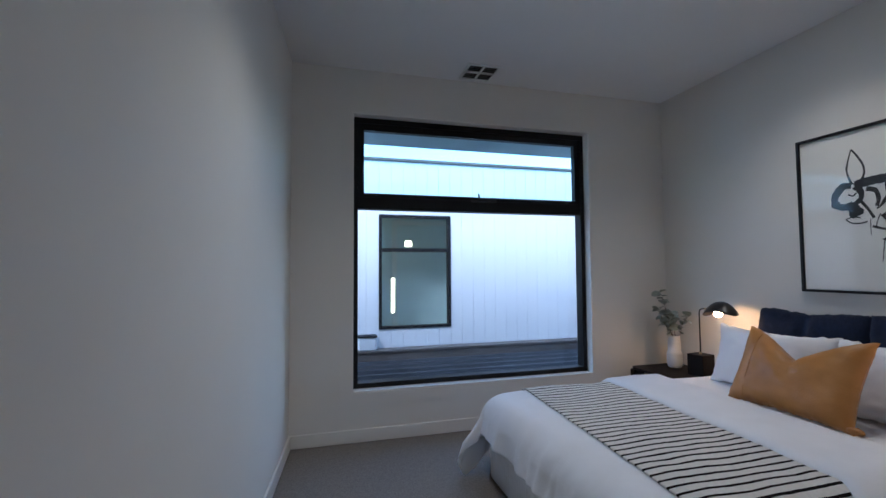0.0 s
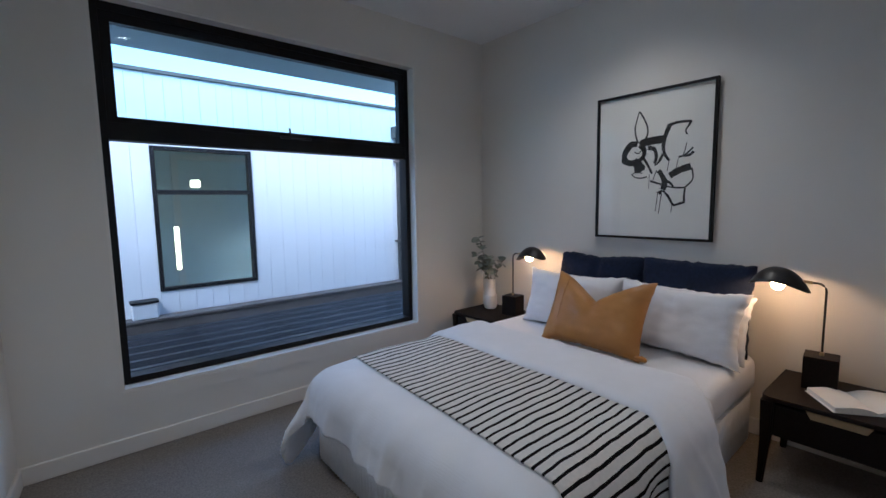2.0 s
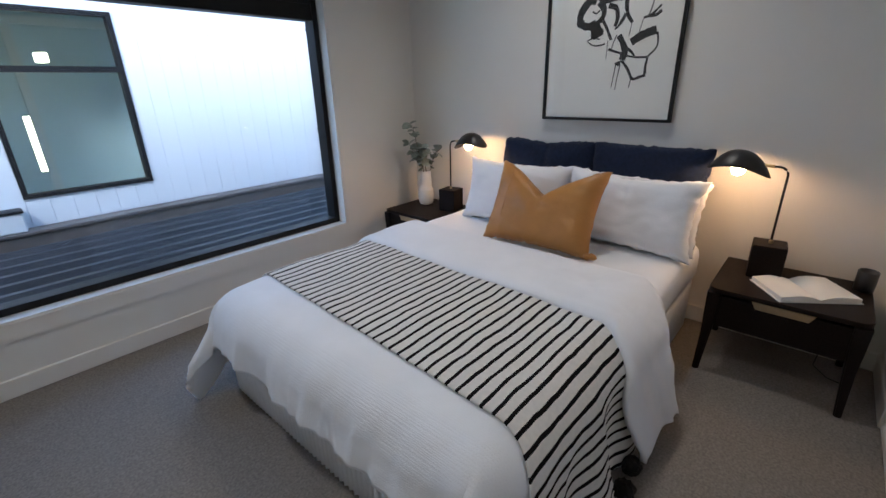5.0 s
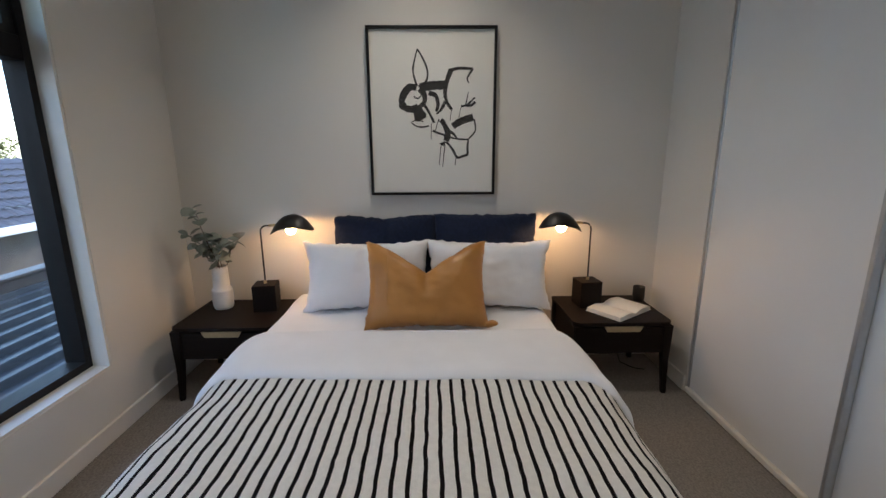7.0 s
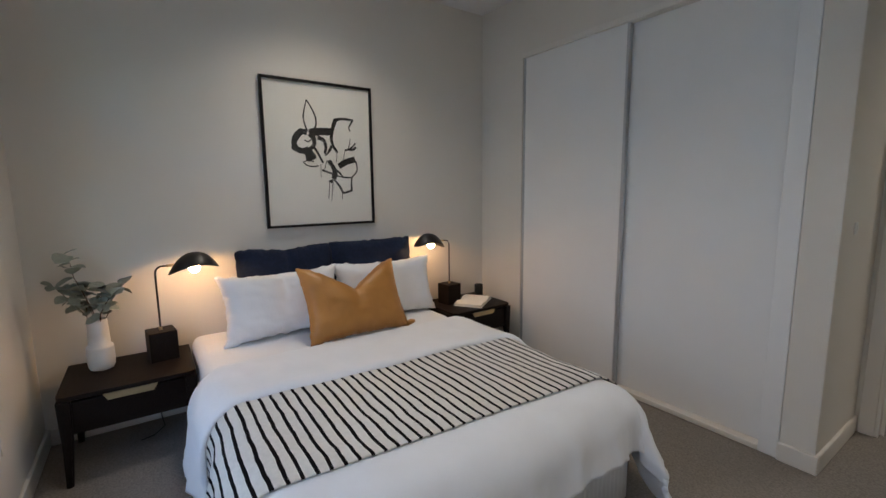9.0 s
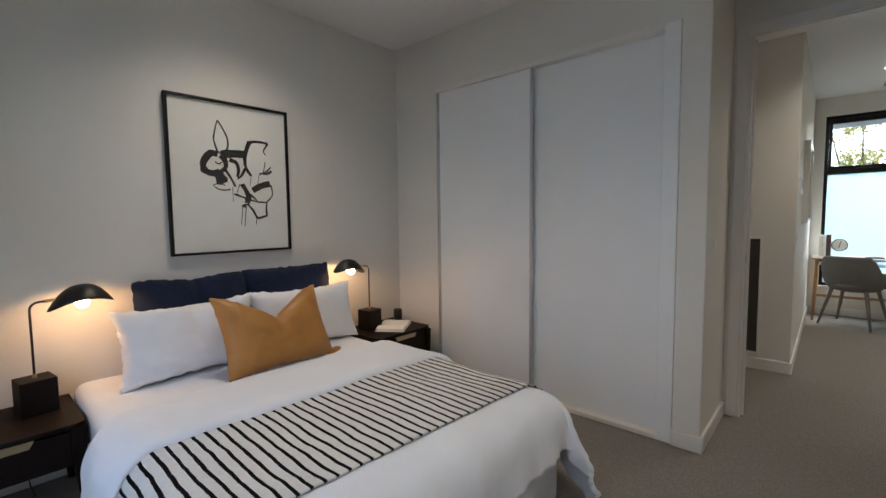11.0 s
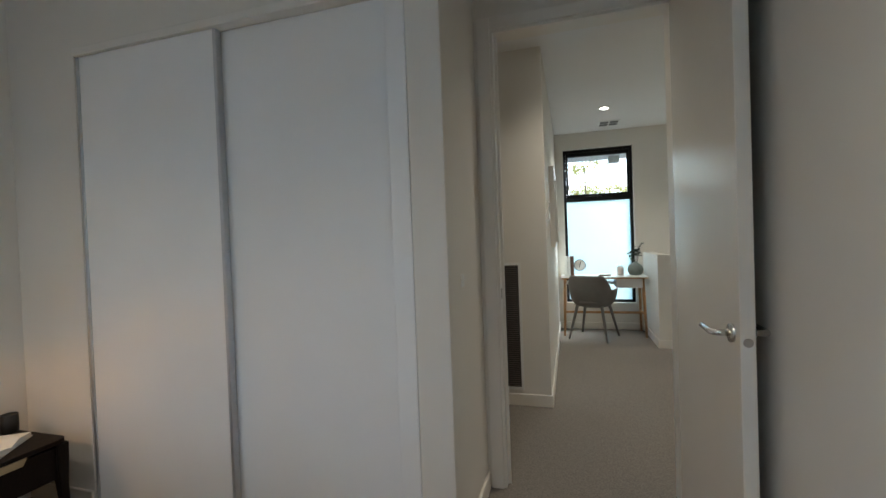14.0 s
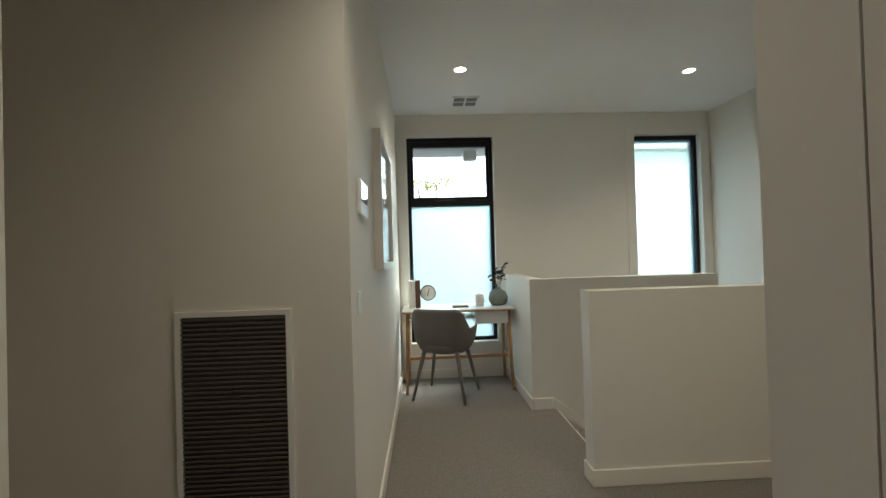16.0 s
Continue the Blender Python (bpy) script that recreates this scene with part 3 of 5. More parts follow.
bed = thing("bed", (0, 0, 0), "queen bed with a fitted white sheet and grey ribbed base", "bed")
bm = bmesh.new()
ribs, corner, hx, hy = [], 0.10, (BED_HEAD - BED_FOOT) / 2, 0.73
for cx, cy, a0 in ((1, 1, 0), (-1, 1, 90), (-1, -1, 180), (1, -1, 270)):
    for k in range(9):
        a = radians(a0 + k * 11.25)
        ribs.append(Vector((cx * (hx - corner) + corner * math.cos(a), cy * (hy - corner) + corner * math.sin(a), 0)))
line, pos = [], 0.0
for a, b in zip(ribs, ribs[1:] + ribs[:1]):
    n = max(1, round((b - a).length / 0.005))
    for k in range(n):
        p = a.lerp(b, k / n)
        out = Vector((p.x / hx, p.y / hy, 0)).normalized()
        pos += (b - a).length / n
        line.append(p + out * 0.0045 * math.sin(pos * 2 * math.pi / 0.027))
rows = [[bm.verts.new((p.x + (BED_HEAD + BED_FOOT) / 2, p.y + BED_Y, z)) for p in line] for z in (0.012, 0.14, 0.268)]
for a, b in zip(rows, rows[1:]):
    for k in range(len(line)):
        bm.faces.new((a[k], a[(k + 1) % len(line)], b[(k + 1) % len(line)], b[k]))
bm.faces.new(rows[-1])
bm.faces.new(rows[0][::-1])
part("base", bm, VALANCE, bed, "base in a ribbed grey valance", True)
bm = bmesh.new()
box(bm, BED_FOOT + 0.03, BED_HEAD, BED_Y - 0.735, BED_Y + 0.735, 0.27, BED_TOP, 0.055, 4)
bmesh.ops.subdivide_edges(bm, edges=[e for e in bm.edges if e.calc_length() > 0.5], cuts=24, use_grid_fill=True)
for v in bm.verts:
    v.co += Vector((0, 0.006, 0.006)) * noise.noise(v.co * 5)
    if v.co.z > 0.36:
        v.co.z += 0.022 * min(1.0, max(0.0, (v.co.x - 2.12) / 0.2))
part("mattress", bm, SHEET, bed, "mattress in a white fitted sheet", True)

XH = 2.15
HANG = BED_HW - 0.10 + 0.415
duvet = thing("duvet", (0, 0, 0), "white waffle cotton duvet hanging over the bed's sides and foot", "duvet")
cloth("cover", steps(-HANG, HANG, 170), steps(0, 1.375, 120), lambda u, v: drape(u, v, 0.03, XH, True, amp=0.023, flare=0.11), DUVET, duvet, "", 0.022)


def folded(u, v):
    du = max(0.0, abs(u) - 0.66)
    t = min(1.0, du / 0.5)
    long = 1.06 - 0.09 * max(-0.75, min(0.75, u))
    p = drape(u, v * long * (1 - 0.32 * t), 0.063, XH + 0.03 - 0.20 * t - (0.08 * math.sin(math.pi * t) if u < 0 else 0.0), False, amp=0.012, flare=0.30 if u < 0 else 0.12)
    e = min(v, 0.40 - v)
    p.z -= 0.022 * max(0.0, 1 - e / 0.03) ** 2
    return p


cloth("turned_back_edge", steps(-1.165, HANG + 0.04, 160), steps(0, 0.40, 34), folded, DUVET, duvet, "edge of the duvet folded back", 0.022)

throw = thing("striped_throw", (0, 0, 0), "cream wool throw with thin black stripes and black pompoms", "throw blanket")


def thrown(u, v):
    du = max(0.0, -u - 0.66)
    t = min(1.0, du / 0.55)
    p = drape(u, v * (1 - 0.10 * t), 0.049, 1.86 + 0.064 * max(u, -0.7) - 0.07 * t - 0.09 * math.sin(math.pi * t) ** 2, False, amp=0.016 + 0.006 * t, flare=0.07 + 0.07 * t)
    return p


cloth("weave", steps(-1.185, 1.135, 240), steps(0, 0.70, 68), thrown, STRIPES, throw, "", 0.006, True)
for k in range(5):
    bm = bmesh.new()
    p = thrown(-1.185, 0.11 + 0.142 * k)
    bmesh.ops.create_icosphere(bm, subdivisions=3, radius=0.034)
    for v in bm.verts:
        v.co *= 1 + 0.28 * (noise.noise(v.co * 160 + Vector((k, 0, 0))))
        v.co += Vector((p.x + 0.02 * math.sin(k * 2.1), p.y - 0.03 - 0.02 * (k % 2), 0.034))
    tube(bm, [(p.x, p.y, p.z + 0.01), (p.x + 0.01 * math.sin(k * 2.1), p.y - 0.02, 0.04)], 0.003, 6)
    part("pompom", bm, BLACKCLOTH, throw, "fluffy black pompom")


def pillow(name, w, h, t, at, lean, turn, material, label, category, group="", ears=0.07, chop=0.0, seed=0, seam=None, soft=0.0):
    """A stuffed cushion that stands on its lower edge, leaning back; it faces -x."""
    bm = bmesh.new()
    n, m = 44, 32
    sides = []
    for side in (-1, 1):
        g = []
        for j in range(m + 1):
            row = []
            for i in range(n + 1):
                u, v = 2 * i / n - 1, 2 * j / m - 1
                y = w / 2 * u * (1 - ears * (1 - v * v) ** 1.0 * u * u) + 0.010 * u ** 6 * noise.noise(Vector((v * 6, seed, u)))
                z = h / 2 * v * (1 - ears * (1 - u * u) * v * v)
                y *= 1 - soft * v ** 8 * 0.35
                z *= 1 - soft * u ** 8 * 0.45
                full = ((1 - u ** 4) * (1 - v ** 4)) ** 0.55
                top = max(0.0, (v + 0.35) / 1.35)
                cut = max(0.0, 1 - abs(u) / 0.85) ** 1.25 * top ** 1.5
                z -= chop * cut
                d = full * t / 2 * (1 - 0.45 * (chop > 0) * math.exp(-(u / 0.10) ** 2) * top)
                d += full * 0.010 * noise.noise(Vector((u * 2.2, v * 2.2, seed + side))) + full * 0.005 * noise.noise(Vector((u * 6, v * 5, seed + side * 3)))
                edge = 1 - full
                z += edge * 0.012 * noise.noise(Vector((u * 9, v * 9, seed)))
                row.append(bm.verts.new((side * (d + 0.0015), y, z + h / 2)))
            g.append(row)
        sides.append(g)
        for j in range(m):
            for i in range(n):
                bm.faces.new((g[j][i], g[j][i + 1], g[j + 1][i + 1], g[j + 1][i]))
    a, b = sides
    rim = [(0, i) for i in range(n)] + [(j, n) for j in range(m)] + [(m, i) for i in range(n, 0, -1)] + [(j, 0) for j in range(m, 0, -1)]
    for (j0, i0), (j1, i1) in zip(rim, rim[1:] + rim[:1]):
        bm.faces.new((a[j0][i0], a[j1][i1], b[j1][i1], b[j0][i0]))
    o = thing(name, at, label, category, group)
    o.matrix_basis = pose(*at, 0, lean, turn)
    part("cover", bm, material, o, "", True)
    if seam is not None:
        sb = bmesh.new()
        us = steps(-0.9, 0.9, 14)
        pts = []
        for v in us:
            full = ((1 - seam ** 4) * (1 - v ** 4)) ** 0.55
            pts.append((-(full * t / 2 + 0.002), w / 2 * seam, h / 2 * v + h / 2 - chop * max(0.0, 1 - seam / 0.85) ** 1.25 * max(0.0, (v + 0.35) / 1.35) ** 1.5))
        part("seam", tube(sb, pts, 0.0022, 6), material, o)
    return o


for k, (y, tw) in enumerate(((2.01, 3), (1.425, -2))):
    pillow("navy_cushion", 0.615, 0.505, 0.17, (2.775, y, BED_TOP + 0.016), 9, tw, NAVY, "dark navy linen cushion leaning on the wall", "cushion", "navy cushions", 0.035, 0.02 - 0.02 * k, 3 + k, None, 0.12 - 0.10 * k)
for k, (y, tw) in enumerate(((2.09, 2), (1.42, -3))):
    pillow("pillow", 0.66, 0.36, 0.08, (2.635, y, BED_TOP + 0.022), 17, tw, SHEET, "white cotton pillow at the bed head", "pillow", "pillows on the bed", 0.05, 0.0, 11 + k)
for k, (y, tw) in enumerate(((2.095, 3), (1.435, -4))):
    pillow("pillow", 0.705, 0.39, 0.16, (2.55, y, BED_TOP + 0.021), 17, tw, SHEET, "white cotton pillow propped up in front", "pillow", "pillows on the bed", 0.11, 0.015, 21 + k)
leather = pillow("leather_cushion", 0.61, 0.44, 0.15, (2.255, 1.765, BED_TOP + 0.034), 27, 1, LEATHER, "tan leather cushion with a dented top", "cushion", "", 0.08, 0.15, 31, 0.62)
bm = bmesh.new()
bmesh.ops.create_icosphere(bm, subdivisions=3, radius=1.0)
for v in bm.verts:
    v.co = Vector((0.02 * v.co.x - 0.012, 0.034 * v.co.y - 0.312, 0.016 * v.co.z + 0.020 + 0.006 * noise.noise(v.co * 2)))
part("corner_knot", bm, LEATHER, leather, "small folded leather corner", True)


# ---- nightstands ----
def nightstand(at, turn=0):
    o = thing("nightstand", at, "black-stained timber nightstand with one drawer and a brass pull", "nightstand", "nightstands beside the bed", "", turn)
    bm = bmesh.new()
    box(bm, -0.235, 0.22, -0.27, 0.27, 0.400, 0.420)
    ver = [e for e in bm.edges if abs(e.verts[0].co.z - e.verts[1].co.z) > 0.01 and e.verts[0].co.x < 0]
    bmesh.ops.bevel(bm, geom=ver, offset=0.045, segments=5, affect="EDGES", profile=0.5)
    bmesh.ops.bevel(bm, geom=[e for e in bm.edges if e.calc_length() > 0.1], offset=0.003, segments=1, affect="EDGES")
    part("top", bm, DARKWOOD, o)
    part("body", cells([-0.205, -0.195, 0.205, 0.215], [-0.255, -0.24, 0.24, 0.255], [0.235, 0.25, 0.399], lambda x, y, z: x > -0.195 and (abs(y) > 0.24 or z < 0.25 or x > 0.205)), DARKWOOD, o)
    d = part("drawer", box(bmesh.new(), -0.222, -0.198, -0.225, 0.225, 0.238, 0.386, 0.003, 2), DARKWOOD, o)
    bm = bmesh.new()
    vs = [bm.verts.new((-0.224, y, z)) for y, z in ((-0.105, 0.399), (0.105, 0.399), (0.088, 0.368), (-0.088, 0.368))]
    ws = [bm.verts.new((-0.236, v.co.y, v.co.z)) for v in vs]
    bm.faces.new(vs)
    bm.faces.new(ws)
    for k in range(4):
        bm.faces.new((vs[k], vs[(k + 1) % 4], ws[(k + 1) % 4], ws[k]))
    part("pull", bm, BRASS, d, "brushed brass finger pull")
    for sx in (-1, 1):
        for sy in (-1, 1):
            bm = bmesh.new()
            x, y = (-0.212 if sx < 0 else 0.195), sy * 0.243
            top, low = 0.398, 0.0
            ring = []
            for z, hw, ox in ((low, 0.013, 0.012), (0.20, 0.019, 0.002), (0.30, 0.024, 0), (top, 0.026, 0)):
                ring.append([bm.verts.new((x + sx * ox + a * hw, y + sy * ox + b * hw, z)) for a, b in ((-1, -1), (1, -1), (1, 1), (-1, 1))])
            for q, w in zip(ring, ring[1:]):
                for k in range(4):
                    bm.faces.new((q[k], q[(k + 1) % 4], w[(k + 1) % 4], w[k]))
            bm.faces.new(ring[0][::-1])
            bm.faces.new(ring[-1])
            bmesh.ops.recalc_face_normals(bm, faces=bm.faces)
            bmesh.ops.bevel(bm, geom=[e for e in bm.edges if abs(e.verts[0].co.z - e.verts[1].co.z) > 0.05], offset=0.005, segments=2, affect="EDGES")
            part("leg", bm, DARKWOOD, o)
    return o


nightstand((2.675, 2.855, 0))
nightstand((2.675, 0.712, 0))
for y0, sg in ((2.77, 1), (0.52, -1)):
    bm = bmesh.new()
    tube(bm, [(2.915, y0, 0.30), (2.90, y0 - sg * 0.01, 0.15), (2.87, y0 - sg * 0.02, 0.03), (2.80, y0 - sg * 0.03, 0.006), (2.72, y0 + sg * 0.02, 0.006), (2.70, y0 + sg * 0.08, 0.006)], 0.003, 6)
    tagged(part("lamp_cable", bm, BLACKMETAL), "thin black lamp cable trailing on the carpet", "cable", "lamp cables")


# ---- bedside lamps ----
def bedside_lamp(at, side, turn):
    """side: the way along y in which the arm reaches."""
    o = thing("bedside_lamp", at, "black metal table lamp, lit, with a clam shade and block base", "lamp", "bedside lamps")
    bm = box(bmesh.new(), -0.064, 0.064, -0.064, 0.064, 0, 0.155, 0.003, 2)
    bmesh.ops.rotate(bm, verts=bm.verts, matrix=Matrix.Rotation(radians(turn), 3, "Z"))
    part("base", bm, DARKWOOD, o, "square black timber block")
    bm = bmesh.new()
    pts = [(0, 0, 0.155), (0, 0, 0.46)] + [(0, side * 0.035 * (1 - math.cos(a)), 0.46 + 0.035 * math.sin(a)) for a in (0.4, 0.8, 1.2, 1.57)] + [(0, side * 0.06, 0.495)]
    part("stem", tube(bm, pts, 0.0048, 10), BLACKMETAL, o, "", True)
    bm = lathe(bmesh.new(), [(0.009, 0.155), (0.009, 0.167), (0.006, 0.173)], 14)
    part("collar", bm, BRASS, o, "small brass collar")
    part("joint", tube(bmesh.new(), [(0, side * 0.052, 0.495), (0, side * 0.09, 0.498)], 0.0075, 12), BRASS, o, "brass swivel joint", True)
    bm = bmesh.new()
    c, n, m = Vector((0, side * 0.18, 0.47)), 40, 12
    top = bm.verts.new(c + Vector((0, 0, 0.088)))
    rings = []
    for j in range(1, m + 1):
        q = j / m
        ring = []
        for k in range(n):
            a = 2 * math.pi * k / n
            z = 0.088 * (1 - q ** 2.3) - 0.014 * q ** 3 * math.sin(a) ** 2 + 0.022 * q ** 3 * math.cos(a) ** 2
            along = 0.124 * q * math.sin(a)
            ring.append(bm.verts.new(c + Vector((0.088 * q * math.cos(a), along, z + side * along * 0.09))))
        rings.append(ring)
    for k in range(n):
        bm.faces.new((top, rings[0][k], rings[0][(k + 1) % n]))
        for r0, r1 in zip(rings, rings[1:]):
            bm.faces.new((r0[k], r1[k], r1[(k + 1) % n], r0[(k + 1) % n]))
    sh = part("shade", bm, BLACKMETAL, o, "domed clam-shaped black shade", True)
    md = sh.modifiers.new("thickness", "SOLIDIFY")
    md.thickness = 0.003
    bm = bmesh.new()
    bmesh.ops.create_uvsphere(bm, u_segments=20, v_segments=14, radius=0.028, matrix=Matrix.Translation(c + Vector((-0.02, 0, 0.004))))
    part("bulb", bm, BULB, o, "glowing warm globe bulb", True)
    bm = lathe(bmesh.new(), [(0.014, 0.026), (0.016, 0.07)], 14, c + Vector((-0.02, 0, 0)))
    part("socket", bm, BLACKMETAL, o)
    return o


bedside_lamp((2.735, 2.715, 0.42), -1, 8)
bedside_lamp((2.735, 0.82, 0.42), 1, 6)


# ---- things on the nightstands ----
def leaf_mesh(name, length, width, material):
    bm = bmesh.new()
    n = 7
    mid, le, ri = [], [], []
    for k in range(n + 1):
        t = k / n
        w = width / 2 * math.sin(math.pi * min(1, t * 0.97 + 0.03)) ** 0.6
        z = -0.18 * length * t * t
        mid.append(bm.verts.new((0, length * t, z)))
        le.append(bm.verts.new((-w, length * t, z + w * 0.22)))
        ri.append(bm.verts.new((w, length * t, z + w * 0.22)))
    for k in range(n):
        bm.faces.new((mid[k], mid[k + 1], le[k + 1], le[k]))
        bm.faces.new((ri[k], ri[k + 1], mid[k + 1], mid[k]))
    me = bpy.data.meshes.new(name)
    bm.to_mesh(me)
    bm.free()
    me.materials.append(material)
    for p in me.polygons:
        p.use_smooth = True
    return me


def branches(name, at, stems, leaf, label, category, size, seed):
    """Cut stems in a vase: each (reach x, reach y, height), with pairs of leaves."""
    rnd = random.Random(seed)
    o = thing(name, at, label, category)
    for rx, ry, hz in stems:
        pts = [Vector((0.012 * rnd.uniform(-1, 1) + rx * t ** 1.6, 0.012 * rnd.uniform(-1, 1) + ry * t ** 1.6, -0.12 + (hz + 0.12) * t)) for t in (0, 0.35, 0.55, 0.75, 0.9, 1.0)]
        part("stem", tube(bmesh.new(), pts, 0.0022, 6, 0.001), TWIG, o, "", True)
        for a, b in zip(pts[2:], pts[3:] + [None]):
            for k in range(4 if b is not None else 2):
                p = a.lerp(b, k / 4) if b is not None else a
                if p.z < 0.015:
                    continue
                lf = new("leaf", leaf)
                lf.parent = o
                s = size * rnd.uniform(0.7, 1.15)
                lf.matrix_basis = Matrix.Translation(p) @ Euler((rnd.uniform(-0.5, 0.9), rnd.uniform(-0.6, 0.6), rnd.uniform(0, 6.28))).to_matrix().to_4x4() @ Matrix.Diagonal((s, s, s, 1))
    return o


vase = thing("vase", (2.745, 2.975, 0.42), "matt white stepped ceramic vase on the nightstand", "vase")
part("body", lathe(bmesh.new(), [(0.036, 0), (0.049, 0.006), (0.056, 0.025), (0.058, 0.06), (0.0565, 0.112), (0.0550, 0.122), (0.046, 0.1235), (0.0445, 0.18), (0.0415, 0.250), (0.0405, 0.258), (0.036, 0.258), (0.035, 0.19), (0.036, 0.13)], 40), CERAMIC, vase, "", True)
EUC = leaf_mesh("eucalyptus_leaf", 1.0, 0.88, LEAF)
branches("eucalyptus", (2.745, 2.975, 0.678), [(-0.05, 0.09, 0.34), (-0.03, 0.13, 0.19), (0.02, 0.04, 0.17), (-0.05, -0.04, 0.17), (0.03, -0.12, 0.16), (-0.10, -0.07, 0.13), (0.0, 0.07, 0.12)], EUC, "grey-green eucalyptus sprigs in the white vase", "branches", 0.066, 4)

cup = thing("candle_cup", (2.795, 0.475, 0.42), "black ceramic candle cup on the nightstand", "candle")
part("body", lathe(bmesh.new(), [(0.030, 0), (0.034, 0.004), (0.035, 0.04), (0.0345, 0.088), (0.0325, 0.090), (0.031, 0.088), (0.031, 0.070)], 30), BLACKMETAL, cup, "", True)
part("wax", lathe(bmesh.new(), [(0.0305, 0.060), (0.0305, 0.069)], 24), BLACKCLOTH, cup, "dark wax")

book = thing("open_book", (2.63, 0.665, 0.4205), "open hardback book with cream blank-looking pages", "book", turn=35)
for sg in (-1, 1):
    bm = bmesh.new()
    rows = []
    for k in range(13):
        t = k / 12
        y = sg * 0.150 * t
        z = 0.006 + 0.026 * math.sin(min(1.0, t * 1.25) * math.pi * 0.62) * (1 - 0.55 * t)
        rows.append([bm.verts.new((x, y, zz)) for x, zz in ((-0.105, 0.004), (-0.105, z + 0.004), (0.105, z + 0.004), (0.105, 0.004))])
    for a, b in zip(rows, rows[1:]):
        for k in range(4):
            bm.faces.new((a[k], a[(k + 1) % 4], b[(k + 1) % 4], b[k]))
    bm.faces.new(rows[0])
    bm.faces.new(rows[-1])
    part("page_block", bm, PAPER, book)
part("hard_cover", box(bmesh.new(), -0.109, 0.109, -0.156, 0.156, 0, 0.0035), PAPER, book)

# ---- framed print ----
pic = thing("framed_print", (EAST, 1.73, 1.535), "abstract black ink print in a thin black frame", "picture")
part("frame", cells([-0.032, 0], [-0.368, -0.353, 0.353, 0.368], [-0.468, -0.453, 0.453, 0.468], lambda x, y, z: abs(y) > 0.353 or abs(z) > 0.453), BLACKALU, pic)
part("print", box(bmesh.new(), -0.016, -0.004, -0.353, 0.353, -0.453, 0.453), PAPER, pic, "white paper")


def stroke(bm, pts, w, layer):
    """A brush stroke on the print: points (right, up) from its middle, in cm, smoothed; w: width in cm, from start to end."""
    p = [Vector((a, b)) for a, b in pts]
    fine = []
    for i in range(len(p) - 1):
        a, b, c, d = p[max(i - 1, 0)], p[i], p[i + 1], p[min(i + 2, len(p) - 1)]
        for k in range(6):
            t = k / 6
            fine.append(0.5 * (2 * b + (c - a) * t + (2 * a - 5 * b + 4 * c - d) * t * t + (3 * b - a - 3 * c + d) * t ** 3))
    fine.append(p[-1])
    ring = []
    for i, q in enumerate(fine):
        d = (fine[min(i + 1, len(fine) - 1)] - fine[max(i - 1, 0)]).normalized()
        t = i / (len(fine) - 1)
        h = (w[0] + (w[1] - w[0]) * t) / 2 * (1 + 0.30 * noise.noise(Vector((q.x * 0.9, q.y * 0.9, w[0]))))
        nrm = Vector((-d.y, d.x))
        x = -0.0164 - 0.00015 * layer
        ring.append([bm.verts.new((x, -(q + e * h * nrm).x / 100, (q + e * h * nrm).y / 100)) for e in (-1, 1)])
    for a, b in zip(ring, ring[1:]):
        bm.faces.new((a[0], a[1], b[1], b[0]))


PETAL = [([(-8.2, 34.9), (-5.5, 30.6), (-2.8, 24.5), (-2.8, 19.3), (-4.8, 15.9), (-7.8, 14.7)], (0.9, 1.3)), ([(-8.2, 34.9), (-9.9, 28.8), (-10.8, 23.7), (-9.8, 18.5), (-8.3, 15.0)], (0.7, 1.3))]
BLOOM = [([(-8.9, 14.3), (-13.2, 14.3), (-17.2, 8.9), (-16.8, 4.3), (-12.7, 2.4), (-8.2, 3.2)], (3.6, 4.3)), ([(-8.2, 3.2), (-4.8, 6.0), (-4.5, 10.2), (-7.4, 13.6)], (2.5, 2.9)), ([(-10.6, 9.5), (-8.4, 8.4), (-6.5, 9.8)], (0.9, 0.7)), ([(-7.1, 14.3), (0.1, 15.4), (7.3, 15.7)], (4.7, 5.0)), ([(-2.0, 11.5), (2.1, 9.8), (3.3, 5.0), (2.3, 1.2)], (2.9, 1.6)), ([(-8.7, 2.5), (-7.6, -0.2), (-6.1, -3.3)], (6.1, 7.2)), ([(-12.3, -4.9), (-9.3, -7.0), (-5.6, -7.5), (-2.1, -6.8)], (0.7, 0.9)), ([(-12.3, -4.7), (-9.0, -3.7), (-5.3, -4.4)], (0.5, 0.7)), ([(-4.8, 5.3), (-1.7, 0.3), (1.0, -5.1)], (1.4, 1.4))]
UPRIGHT = [([(11.0, 24.0), (8.7, 18.5), (7.4, 11.5), (8.7, 6.0), (11.4, 2.2)], (2.9, 1.4)), ([(9.6, 23.3), (15.6, 24.7), (23.2, 24.3)], (2.2, 1.4)), ([(23.2, 24.3), (21.1, 21.2), (20.1, 19.0), (21.1, 16.7)], (1.4, 0.7)), ([(20.8, 11.9), (19.9, 7.2), (18.6, 3.9)], (0.5, 0.7)), ([(16.6, 3.9), (20.4, 5.0), (24.6, 8.9)], (1.3, 0.9)), ([(19.3, 4.6), (22.6, 4.6), (24.9, 6.4)], (1.6, 1.4)), ([(7.6, 6.7), (4.8, 1.9), (2.3, -0.2)], (2.2, 0.7)), ([(11.1, 1.9), (10.2, -4.0)], (0.4, 0.4)), ([(16.5, 3.2), (15.3, -2.6)], (0.4, 0.4))]
